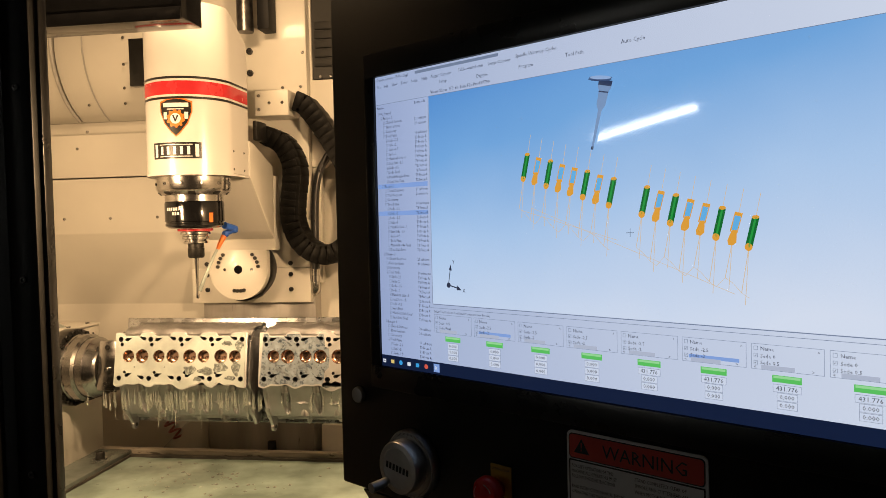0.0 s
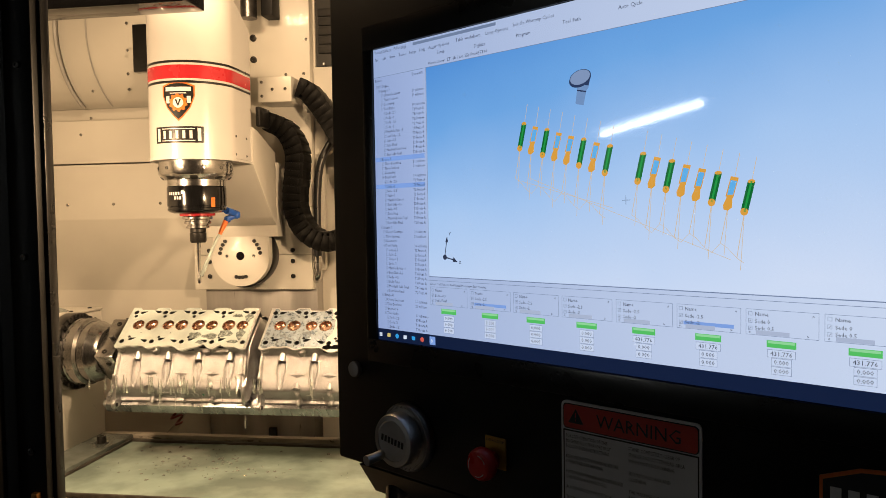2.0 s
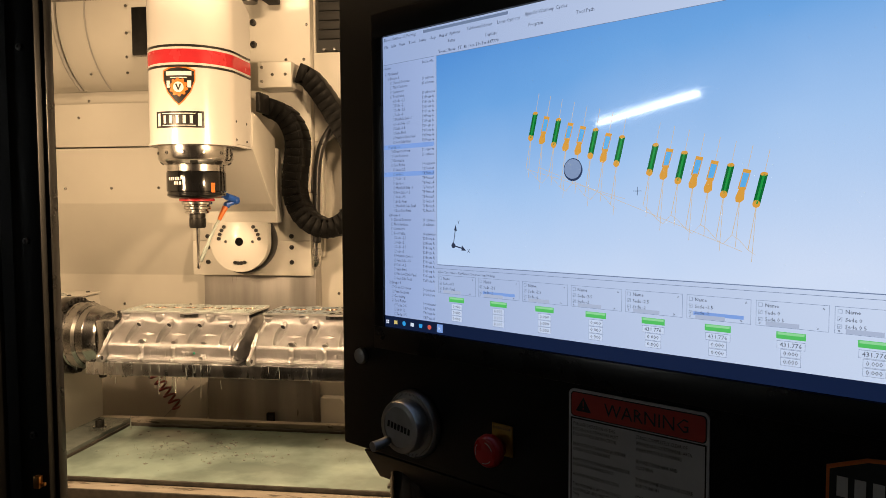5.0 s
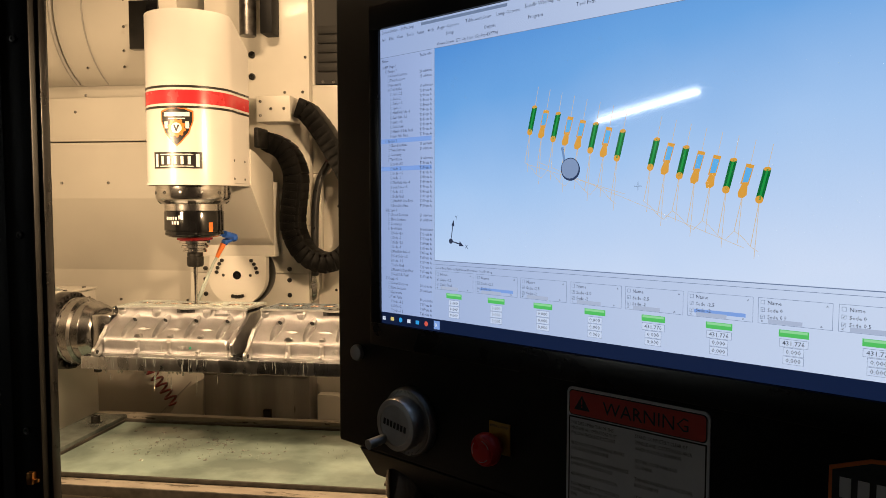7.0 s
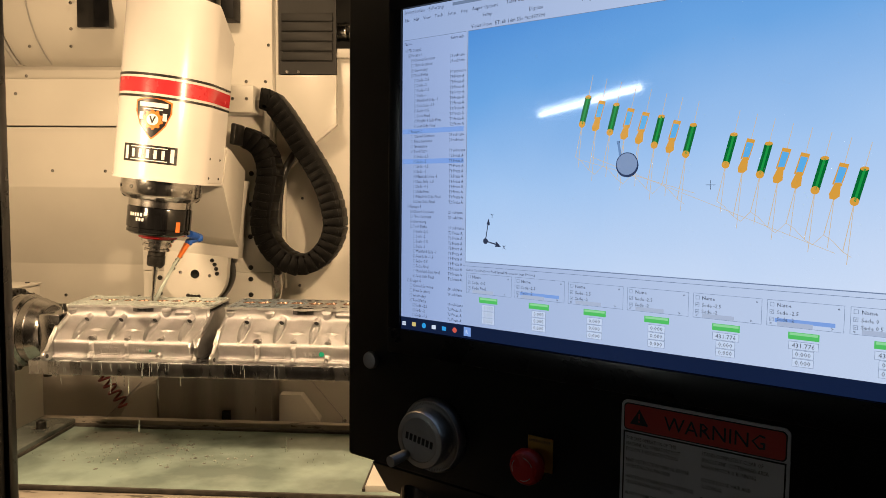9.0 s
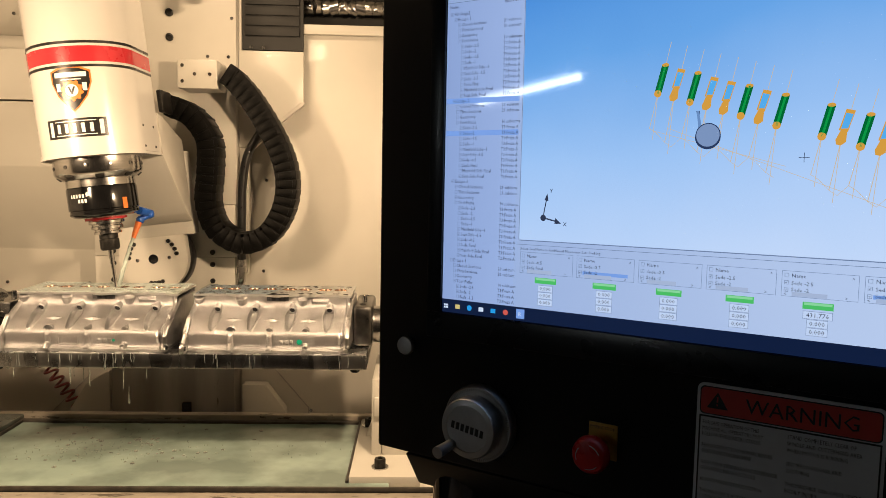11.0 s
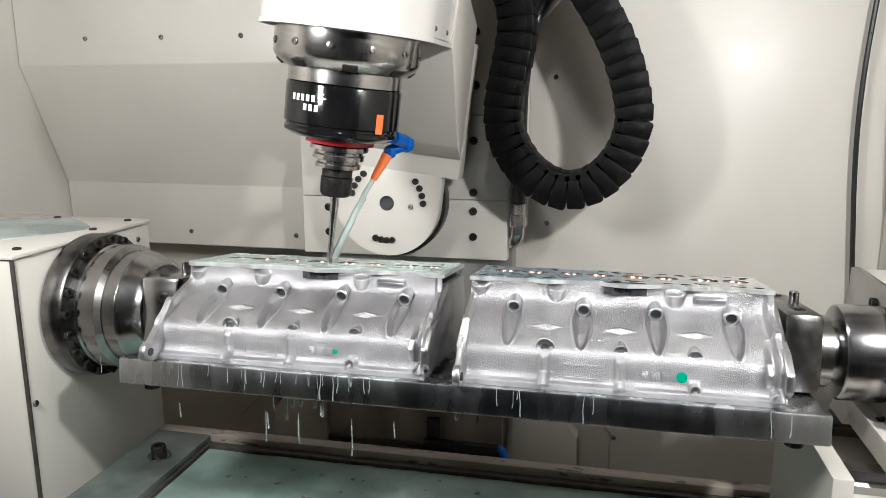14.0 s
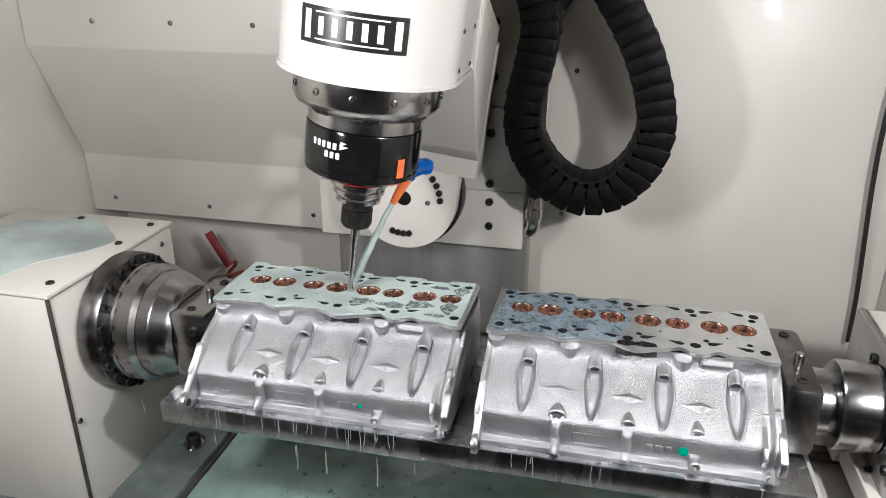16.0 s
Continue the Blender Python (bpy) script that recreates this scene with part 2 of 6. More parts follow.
def prism_bm(poly, axis, lo, hi, bevel=0.0, bm=None):
    """A polygon in the two other axes, pushed from lo to hi along axis."""
    bm = bm or bmesh.new()
    def put(p, h):
        return {"x": (h, p[0], p[1]), "y": (p[0], h, p[1]), "z": (p[0], p[1], h)}[axis]
    a = [bm.verts.new(put(p, lo)) for p in poly]
    b = [bm.verts.new(put(p, hi)) for p in poly]
    n = len(poly)
    fs = [bm.faces.new(a), bm.faces.new(b[::-1])]
    for i in range(n):
        fs.append(bm.faces.new((a[i], b[i], b[(i + 1) % n], a[(i + 1) % n])))
    if bevel:
        bmesh.ops.bevel(bm, geom=list({e for f in fs for e in f.edges}), offset=bevel, segments=2, affect="EDGES", profile=0.5)
    return bm


def mesh_of(name, bm, material, smooth=35):
    bmesh.ops.recalc_face_normals(bm, faces=bm.faces)
    for f in bm.faces:
        f.smooth = True
    lim = radians(smooth)
    for e in bm.edges:
        if len(e.link_faces) == 2 and e.calc_face_angle(0) > lim:
            e.smooth = False
    me = bpy.data.meshes.new(name)
    bm.to_mesh(me)
    bm.free()
    me.materials.append(material)
    return me


def part(name, bm, material, parent=None, label="", smooth=35):
    """Links a bmesh as one mesh object under a thing or a part."""
    ob = new(name, bm if isinstance(bm, bpy.types.Mesh) else mesh_of(name, bm, material, smooth))
    ob.parent = parent
    return tagged(ob, label)


def thing(name, label, category, m=None, group="", kind=""):
    ob = new(name)
    ob.empty_display_size = 0.02
    if m is not None:
        ob.matrix_basis = m
    return tagged(ob, label, category, group, kind)


def solid(name, bm, material, label, category, m=None, group="", kind="", smooth=35):
    ob = part(name, bm, material, None, "", smooth)
    if m is not None:
        ob.matrix_basis = m
    return tagged(ob, label, category, group, kind)


def shared(name, me, parent, at, rot=None):
    ob = new(name, me)
    ob.parent = parent
    ob.matrix_basis = Matrix.Translation(at) @ (rot or Matrix.Identity(4))
    return ob


def screw_mesh(r=0.005, h=0.003):
    bm = lathe_bm([(r, 0), (r, h * 0.6), (r * 0.75, h), (r * 0.42, h), (r * 0.40, h * 0.35)], seg=14)
    return mesh_of("screw", bm, STEEL)


def bolt_mesh(r, h, material, socket=0.5):
    bm = lathe_bm([(r, 0), (r, h * 0.9), (r * 0.9, h), (r * socket, h), (r * socket * 0.95, h * 0.4)], seg=16)
    return mesh_of("bolt", bm, material)


FACE_Y = Matrix.Rotation(radians(90), 4, "X")     # local z turns to -y
FACE_X = Matrix.Rotation(radians(90), 4, "Y")     # local z turns to +x
SCREW = screw_mesh()


def text_mesh(body, size, material, align="LEFT", width=1.0, spacing=1.0):
    cu = bpy.data.curves.new("writing", "FONT")
    cu.body, cu.size, cu.align_x, cu.resolution_u = body, size, align, 1
    cu.space_line = spacing
    ob = bpy.data.objects.new("writing", cu)
    scene.collection.objects.link(ob)
    dg = bpy.context.evaluated_depsgraph_get()
    dg.update()
    me = bpy.data.meshes.new_from_object(ob.evaluated_get(dg))
    bpy.data.objects.remove(ob)
    for v in me.vertices:
        v.co.x *= width
    me.materials.clear()
    me.materials.append(material)
    return me


def writing(name, body, size, material, parent, m, align="LEFT", width=1.0, spacing=1.0, label=""):
    ob = new(name, text_mesh(body, size, material, align, width, spacing))
    ob.parent = parent
    ob.matrix_basis = m
    return tagged(ob, label)


def flat_bm(polys, m=None, bm=None):
    """Flat shapes in the local xy plane."""
    bm = bm or bmesh.new()
    for p in polys:
        vs = [bm.verts.new((m or Matrix.Identity(4)) @ V(a, b, 0)) for a, b in p]
        bm.faces.new(vs)
    return bm


def rect(x0, y0, x1, y1):
    return [(x0, y0), (x1, y0), (x1, y1), (x0, y1)]


def circle(cx, cy, r, n=24, ry=None):
    return [(cx + r * math.cos(2 * math.pi * i / n), cy + (ry or r) * math.sin(2 * math.pi * i / n)) for i in range(n)]


# ---- enclosure ----
AY, AZ = -0.055, -0.015          # axis on which the work turns
DOOR_Y = -0.80


def screws(parent, places, rot=FACE_Y, mesh=None):
    for p in places:
        shared("screw", mesh or SCREW, parent, p, rot)


# workshop shell
solid("floor", box_bm((-16.0, -11.0, -1.25), (6.0, 4.0, -1.15)), CONCRETE, "grey workshop concrete floor", "floor", kind="structure")
solid("ceiling", box_bm((-16.0, -11.0, 2.35), (6.0, 4.0, 2.45)), ROOM_WALL, "dim workshop ceiling", "ceiling", kind="structure")
solid("wall_south", box_bm((-16.0, -11.1, -1.15), (6.0, -11.0, 2.35)), ROOM_WALL, "dim workshop wall", "wall", kind="structure")
solid("wall_north", box_bm((-16.0, 4.0, -1.15), (6.0, 4.1, 2.35)), ROOM_WALL, "dim workshop wall behind the machine", "wall", kind="structure")
solid("wall_west", box_bm((-16.1, -11.0, -1.15), (-16.0, 4.0, 2.35)), ROOM_WALL, "dim workshop wall", "wall", kind="structure")
solid("wall_east", box_bm((6.0, -11.0, -1.15), (6.1, 4.0, 2.35)), ROOM_WALL, "dim workshop wall", "wall", kind="structure")

# machine enclosure: back wall to the right of the column
back = thing("machine_back_wall", "cream painted sheet metal wall at the back of the machining bay", "wall", kind="structure")
part("panel", box_bm((-0.02, 0.42, -0.75), (0.72, 0.45, 0.80), 0.003), CREAM_PANEL, back)
part("panel", box_bm((-1.10, 0.52, -0.75), (-0.02, 0.55, 0.11)), CREAM_PANEL, back, "lower cream panel set back in shade")
part("panel", box_bm((-1.10, 0.56, 0.11), (0.02, 0.58, 1.60)), CREAM_PANEL, back)
part("top_lip", box_bm((-0.0, 0.395, 0.772), (0.72, 0.42, 0.80), 0.002), CREAM_PANEL, back)
screws(back, [(0.085, 0.42, 0.335), (0.075, 0.42, 0.055), (0.222, 0.42, -0.385), (0.24, 0.42, 0.785), (0.48, 0.42, 0.785)])

right_wall = thing("machine_side_wall", "cream sheet metal side wall of the bay", "wall", kind="structure")
part("panel", box_bm((0.72, DOOR_Y, -0.75), (0.75, 0.45, 1.60)), CREAM_PANEL, right_wall)
part("corner_post", box_bm((0.672, 0.36, -0.30), (0.72, 0.42, 0.80), 0.006), CREAM_PANEL, right_wall)
left_wall = thing("machine_side_wall", "cream sheet metal side wall of the bay", "wall", kind="structure")
part("panel", box_bm((-1.02, DOOR_Y + 0.035, -0.75), (-0.992, 0.58, 1.60)), CREAM_PANEL, left_wall)
solid("machine_roof", box_bm((-1.13, DOOR_Y, 1.60), (0.75, 0.58, 1.63)), CREAM_PANEL, "cream sheet metal roof over the machining bay", "roof", kind="structure")
part("pan", box_bm((-1.10, DOOR_Y, -0.78), (0.72, 0.58, -0.75)), CREAM_PANEL, back, "deep floor pan under the table")

# near-black sheet high behind the wall: the opening's shade put into its colour
solid("upper_shade_sheet", box_bm((-0.02, 0.50, 0.80), (0.72, 0.53, 1.60)), SHADE_AND_PANEL_BLACK, "near-black sheet standing in for shade above the back wall", "recess", kind="structure")
solid("foil_duct", tube_bm([(0.0 + 0.008 * i, 0.47 + 0.004 * math.sin(i * 1.9), 0.865 + 0.003 * math.sin(i * 2.3)) for i in range(88)], 0.028, 12), SPINDLE_STEEL, "crinkled silver foil duct in the dark recess", "duct")

# bulged cover on the left of the column
cover = thing("bay_cover", "cream bulged sheet metal cover with a sloping lower face", "cover", kind="structure")
XL, XR = -0.99, -0.36
prof = [(0.30, 0.545), (0.30, 0.362), (0.41, 0.115), (0.41, -0.018), (0.425, -0.022), (0.56, -0.022), (0.56, 0.545)]
part("lower_panel", prism_bm(prof, "x", XL, XR, 0.003), CREAM_PANEL, cover)
part("upper_panel", box_bm((XL, 0.296, 0.549), (XR, 0.56, 0.690), 0.002), CREAM_PANEL, cover)
part("step", box_bm((XL, 0.40, 0.690), (XR, 0.56, 0.745)), CREAM_PANEL, cover, "shaded step under the round guard")
screws(cover, [(-0.830 + 0.167 * i, 0.30, 0.412) for i in range(4)] + [(-0.695 + 0.245 * i, 0.41, 0.012) for i in range(2)] + [(-0.93, 0.41, 0.015), (-0.77, 0.296, 0.645), (-0.80, 0.40, 0.715)])
drum_prof = []
for i in range(22):
    a = radians(-62 + 150 * i / 21)
    drum_prof.append((0.50 - 0.26 * math.cos(a), 0.985 + 0.27 * math.sin(a)))
drum_prof = [(0.56, 0.748)] + drum_prof + [(0.56, 1.25)]
part("round_guard", prism_bm(drum_prof, "x", -0.80, -0.38, 0.0), CREAM_PANEL, cover, "rounded cream guard with a rolled seam")
part("guard_end", prism_bm([(y if y > 0.55 else y - 0.012, z) for y, z in drum_prof], "x", -0.988, -0.806), CREAM_PANEL, cover)
seam = [(p[0] - 0.004, p[1]) for p in drum_prof[1:-1]]
part("seam", tube_bm([(-0.70, y, z) for y, z in seam], 0.0022, 6), GREY_TRAY, cover)
part("seam", tube_bm([(-0.803, y - 0.01, z) for y, z in seam], 0.006, 6), GREY_TRAY, cover)
part("black_plate", prism_bm([(0.233, 0.83), (0.233, 0.98), (0.262, 0.98), (0.262, 0.83)], "x", -0.537, -0.44, 0.002), BLACK_GLOSS, cover, "black inspection plate screwed to the guard")
screws(cover, [(-0.73, 0.31, 0.79), (-0.60, 0.31, 0.79), (-0.715, 0.245, 0.965), (-0.685, 0.245, 0.965), (-0.555, 0.233, 0.985), (-0.555, 0.233, 0.825), (-0.555, 0.233, 0.90)])

# lower rear: way cover under the column and folded gussets
way = thing("way_cover", "grey steel telescopic way cover under the column", "way cover")
part("plate", box_bm((-0.375, 0.36, -0.20), (0.015, 0.52, 0.30), 0.003), WAY, way, "upper brushed plate")
part("plate", box_bm((-0.36, 0.335, -0.40), (0.005, 0.50, -0.205), 0.003), WAY, way, "lower streaked plate")
part("lip", box_bm((-0.362, 0.330, -0.225), (0.008, 0.345, -0.200), 0.002), WAY, way)
part("wiper_brush", box_bm((-0.36, 0.325, -0.435), (0.005, 0.345, -0.395)), SEALANT, way, "black brush strip")

fit_blue = thing("hose_fitting", "blue plastic hose fitting on a black bar behind the table", "fitting")
part("bar", box_bm((-0.150, 0.300, -0.392), (0.000, 0.316, -0.372), 0.002), BLACK_GLOSS, fit_blue)
part("bracket", box_bm((-0.145, 0.308, -0.371), (-0.120, 0.3245, -0.330), 0.002), BLACK_GLOSS, fit_blue)
part("sleeve", tube_bm([(0.001, 0.308, -0.376), (0.010, 0.308, -0.384), (0.014, 0.308, -0.410)], 0.0085, 12), BLUE, fit_blue, "blue plastic sleeve")
for sx, x0, x1 in ((1, 0.02, 0.15), (-1, -0.38, -0.50)):
    g = solid("gusset_sheet", prism_bm([(x0, -0.29), (x0 + sx * 0.07, -0.29), (x1, -0.37), (x1, -0.46), (x0, -0.46)] if sx > 0 else [(x1, -0.46), (x1, -0.37), (x0 - 0.07, -0.29), (x0, -0.25), (x0, -0.46)], "y", 0.37, 0.41, 0.002), CREAM_PANEL, "folded cream gusset sheet beside the way cover", "sheet", kind="structure")
rl = thing("wall_seams", "raised folded seams on the lower back wall", "seam", kind="structure")
part("seam", tube_bm([(0.10, 0.418, -0.24), (0.215, 0.418, -0.375), (0.215, 0.418, -0.46)], 0.0018, 6), GREY_TRAY, rl)
part("seam", tube_bm([(-0.50, 0.518, -0.30), (-0.66, 0.518, -0.46)], 0.002, 6), GREY_TRAY, rl)

# ---- table with standing coolant ----
TZ = -0.315
table = thing("machine_table", "cream machine table with a chipped rim and standing coolant", "table")
part("bed", box_bm((-0.98, -0.345, -0.62), (0.72, 0.11, -0.325), 0.004), CREAM, table)
part("back_rim", box_bm((-0.60, 0.092, -0.325), (0.50, 0.118, -0.296), 0.003), RIM, table)
part("back_seal", box_bm((-0.60, 0.076, -0.325), (0.50, 0.0915, -0.3085), 0.002), SEALANT, table, "dirty black sealant line")
part("front_seal", box_bm((-0.60, -0.345, -0.324), (0.72, -0.337, -0.3125), 0.002), SEALANT, table, "dark seal along the front of the pool")
part("front_step", box_bm((-0.98, -0.392, -0.62), (0.72, -0.346, -0.322), 0.004), RIM, table, "wet front ledge with flaked paint")
part("front_edge", box_bm((-0.98, -0.3985, -0.345), (0.72, -0.3925, -0.320), 0.002), SEALANT, table, "chipped dark front edge")
part("front_apron", box_bm((-0.98, -0.45, -0.70), (0.72, -0.399, -0.352), 0.004), RIM, table)
bm = bmesh.new()
nx, ny = 90, 34
grid = [[bm.verts.new((-0.598 + 1.09 * i / nx, -0.336 + 0.411 * j / ny, TZ + 0.0012 * noise.noise((i * 0.21, j * 0.24, 0.3)) + 0.003 * max(0, 1 - math.hypot((-0.598 + 1.09 * i / nx) + 0.17, (-0.336 + 0.411 * j / ny) + 0.05) / 0.22) * noise.noise((i * 0.9, j * 0.9, 4.0)))) for j in range(ny + 1)] for i in range(nx + 1)]
for i in range(nx):
    for j in range(ny):
        bm.faces.new((grid[i][j], grid[i + 1][j], grid[i + 1][j + 1], grid[i][j + 1]))
solid("coolant_pool", bm, POOL, "milky green cutting coolant standing on the table", "coolant", kind="stuff", smooth=80)
random.seed(4)
bm = bmesh.new()
for k in range(130):
    cx, cy = random.gauss(-0.17, 0.13), random.gauss(-0.07, 0.08)
    if -0.5 < cx < 0.4 and -0.30 < cy < 0.06:
        r = random.uniform(0.0015, 0.006)
        lathe_bm([(r, 0), (r * 0.7, r * 0.35), (r * 0.1, r * 0.45)], at=(cx, cy, TZ), seg=8, bm=bm)
solid("coolant_bubbles", bm, DROP, "small bubbles floating on the coolant", "bubbles", kind="stuff")

BOLT_BIG = bolt_mesh(0.0125, 0.018, OXIDE)
WASHER = mesh_of("washer", lathe_bm([(0.019, 0), (0.019, 0.003), (0.010, 0.003)], seg=20), STEEL)


def foot_bolt(parent, at):
    shared("washer", WASHER, parent, at)
    shared("bolt", BOLT_BIG, parent, (at[0], at[1], at[2] + 0.003))


# ---- headstock ----
HX = -0.597
hs = thing("rotary_headstock", "cream painted headstock of the rotary axis, coolant film on its lid", "headstock")
part("housing", box_bm((-0.90, -0.195, -0.30), (HX, 0.115, 0.082), 0.004), CREAM, hs)
part("lid", box_bm((-0.902, -0.198, 0.0835), (HX + 0.002, 0.118, 0.090), 0.002), CREAM, hs)
part("film", prism_bm([(-0.88 + 0.23 * (0.5 + 0.5 * math.cos(a)) * (1 + 0.12 * math.sin(3 * a)), -0.04 + 0.13 * math.sin(a) * (1 + 0.1 * math.cos(5 * a))) for a in [2 * math.pi * i / 40 for i in range(40)]], "z", 0.0902, 0.0914), FILM, hs, "thin green coolant film")
part("front_joint", box_bm((HX - 0.004, -0.1965, -0.30), (HX + 0.0015, -0.1935, 0.082)), SEALANT, hs)
part("foot", box_bm((-0.90, -0.30, -0.324), (-0.492, 0.10, -0.297), 0.004), WET_SHADED_STEEL, hs, "wet grey steel foot, its colour darkened for shadow")
part("foot_seal", box_bm((-0.494, -0.30, -0.324), (-0.486, 0.092, -0.308), 0.002), SEALANT, hs)
foot_bolt(hs, (-0.535, 0.0, -0.297))
foot_bolt(hs, (-0.535, -0.21, -0.297))
screws(hs, [(HX, -0.185, -0.128), (HX, 0.08, 0.06)], FACE_X)
LIDSCREW = bolt_mesh(0.006, 0.003, OXIDE)
for p in ((-0.62, -0.16), (-0.62, 0.0), (-0.62, 0.09), (-0.76, 0.09), (-0.76, -0.16)):
    shared("screw", LIDSCREW, hs, (p[0], p[1], 0.090))

# ---- tailstock ----
ts = thing("tailstock", "cream tailstock on rails at the end of the rotary fixture", "tailstock")
part("housing", box_bm((0.540, -0.150, -0.085), (0.72, 0.09, 0.062), 0.004), CREAM, ts)
part("flange_plate", box_bm((0.524, -0.145, -0.10), (0.5385, 0.085, 0.066), 0.004), STEEL, ts)
part("base_flange", box_bm((0.508, -0.172, -0.122), (0.72, 0.09, -0.088), 0.003), CREAM, ts)
part("base_gusset", prism_bm([(0.50, -0.122), (0.53, -0.122), (0.53, -0.05)], "y", -0.03, 0.03), CREAM, ts)
for y in (-0.13, 0.03):
    part("rail", prism_bm([(y - 0.014, -0.160), (y - 0.014, -0.150), (y - 0.010, -0.146), (y - 0.014, -0.142), (y - 0.012, -0.132), (y + 0.012, -0.132), (y + 0.014, -0.142), (y + 0.010, -0.146), (y + 0.014, -0.150), (y + 0.014, -0.160)], "x", 0.455, 0.72), STEEL, ts, "polished linear guide rail")
    part("carriage", box_bm((0.60, y - 0.025, -0.150), (0.70, y + 0.025, -0.123), 0.002), DARK_STEEL, ts)
part("rail_bed", box_bm((0.452, -0.20, -0.205), (0.72, 0.09, -0.1605), 0.003), CREAM, ts)
part("pedestal", box_bm((0.470, -0.185, -0.324), (0.72, 0.085, -0.206), 0.004), CREAM, ts)
part("leg_plate", box_bm((0.446, -0.19, -0.300), (0.4695, 0.08, -0.120), 0.003), CREAM, ts)
part("leg_gusset", prism_bm([(0.425, -0.300), (0.446, -0.300), (0.446, -0.24)], "y", -0.06, -0.045), CREAM, ts)
part("foot", box_bm((0.405, -0.315, -0.324), (0.56, 0.08, -0.300), 0.003), CREAM, ts)
part("foot_seal", box_bm((0.398, -0.315, -0.324), (0.4045, 0.08, -0.309)), SEALANT, ts)
foot_bolt(ts, (0.470, -0.262, -0.300))
foot_bolt(ts, (0.430, 0.02, -0.300))
screws(ts, [(0.560, -0.150, -0.062), (0.560, -0.150, 0.045)])
TSB = bolt_mesh(0.007, 0.005, OXIDE)
for k in range(8):
    a = 2 * math.pi * (k + 0.5) / 8
    shared("bolt", TSB, ts, (0.524, AY + 0.087 * math.cos(a), AZ + 0.072 * math.sin(a) - 0.01), FACE_X.inverted())

# cables at the right wall
for k, (x, y) in enumerate(((0.62, 0.40), (0.668, 0.34))):
    pts = [(x + 0.012 * math.sin(i * 0.7 + k), y, 0.95 - 0.1 * i) for i in range(12)]
    solid("hanging_cable", tube_bm(spline(pts, 4), 0.0045, 8), HOSE_BLACK, "thin black cable hanging down the wall", "cable", group="hanging cables")

# coiled air hose
pts = []
for i in range(340):
    t = i / 339
    a = t * 2 * math.pi * 13
    c = V(-0.690 + 0.212 * t, 0.455, -0.150 - 0.283 * t)
    d1, d2 = V(0.80, 0, 0.60), V(0, 1, 0)
    pts.append(c + 0.0172 * (math.cos(a) * d1 + math.sin(a) * d2))
coil = thing("coiled_air_hose", "dark red coiled air hose hanging behind the table", "hose")
part("coil", tube_bm(pts, 0.0042, 8), COIL_RED, coil)
part("fitting", tube_bm([(-0.735, 0.455, -0.070), (-0.72, 0.455, -0.097), (-0.690, 0.455, -0.150)], 0.010, 10), COIL_RED, coil, "dark red hose fitting")

# ---- front door frame ----
door = thing("sliding_door", "black framed sliding door of the machine, pushed open", "door")
part("stile", box_bm((-0.150, DOOR_Y - 0.02, -1.10), (-0.094, DOOR_Y + 0.03, 1.55), 0.004), FRAME, door)
part("seal", box_bm((-0.093, DOOR_Y - 0.005, -1.10), (-0.086, DOOR_Y + 0.015, 1.55), 0.002), BEZEL, door)
part("panel", box_bm((-1.09, DOOR_Y - 0.005, -1.10), (-0.1505, DOOR_Y + 0.012, 1.55)), FRAME, door)
part("handle_bar", box_bm((-0.178, DOOR_Y - 0.05, -0.9), (-0.167, DOOR_Y - 0.021, 1.3), 0.005), FRAME, door, "black vertical pull bar")
part("latch", box_bm((-0.118, DOOR_Y - 0.032, -0.142), (-0.106, DOOR_Y - 0.020, -0.120), 0.002), BRASS, door, "small brass latch")
part("latch_pin", box_bm((-0.106, DOOR_Y - 0.029, -0.138), (-0.098, DOOR_Y - 0.023, -0.132), 0.001), BRASS, door)
LIDS = bolt_mesh(0.006, 0.003, DARK_STEEL)
for z in (-0.05, 0.29, 0.62):
    shared("bolt", LIDS, door, (-0.122, DOOR_Y - 0.02, z), FACE_Y)
front = thing("machine_front", "black front of the machine round the door opening", "machine front", kind="structure")
part("panel", box_bm((0.70, DOOR_Y - 0.02, -1.15), (1.9, DOOR_Y + 0.02, 1.66)), FRAME, front)
part("panel", box_bm((-1.6, DOOR_Y + 0.031, -1.15), (-1.10, DOOR_Y + 0.06, 1.66)), FRAME, front)
part("sill", box_bm((-1.10, DOOR_Y - 0.02, -1.15), (0.70, DOOR_Y + 0.08, -0.62)), FRAME, front)
part("header", box_bm((-1.6, DOOR_Y - 0.02, 1.56), (0.70, DOOR_Y + 0.02, 1.66)), FRAME, front)
lampbox = thing("lamp_housing", "black box housing under the bay roof", "housing")
part("body", box_bm((-0.72, -0.40, 0.846), (-0.030, -0.30, 1.05), 0.004), BLACK_GLOSS, lampbox)
part("lip", box_bm((-0.72, -0.408, 0.841), (-0.030, -0.401, 0.870), 0.002), BLACK_GLOSS, lampbox)
part("bracket", box_bm((-0.45, -0.37, 1.051), (-0.40, -0.33, 1.60)), BLACK, lampbox)


# ---- rotating work: chucks, fixture plate, cylinder heads ----
from mathutils.geometry import delaunay_2d_cdt

fix = thing("rotary_fixture", "steel chucks and aluminium fixture plate carrying two cylinder heads", "fixture", Matrix.Translation((0, AY, AZ)))


def fx(bm, name, mat, label="", smooth=35):
    bmesh.ops.translate(bm, verts=bm.verts, vec=(0, -AY, -AZ))
    return part(name, bm, mat, fix, label, smooth)


def on_axis(profile):
    return lathe_bm([(r, h) for r, h in profile], "x", (0, AY, AZ), 64)


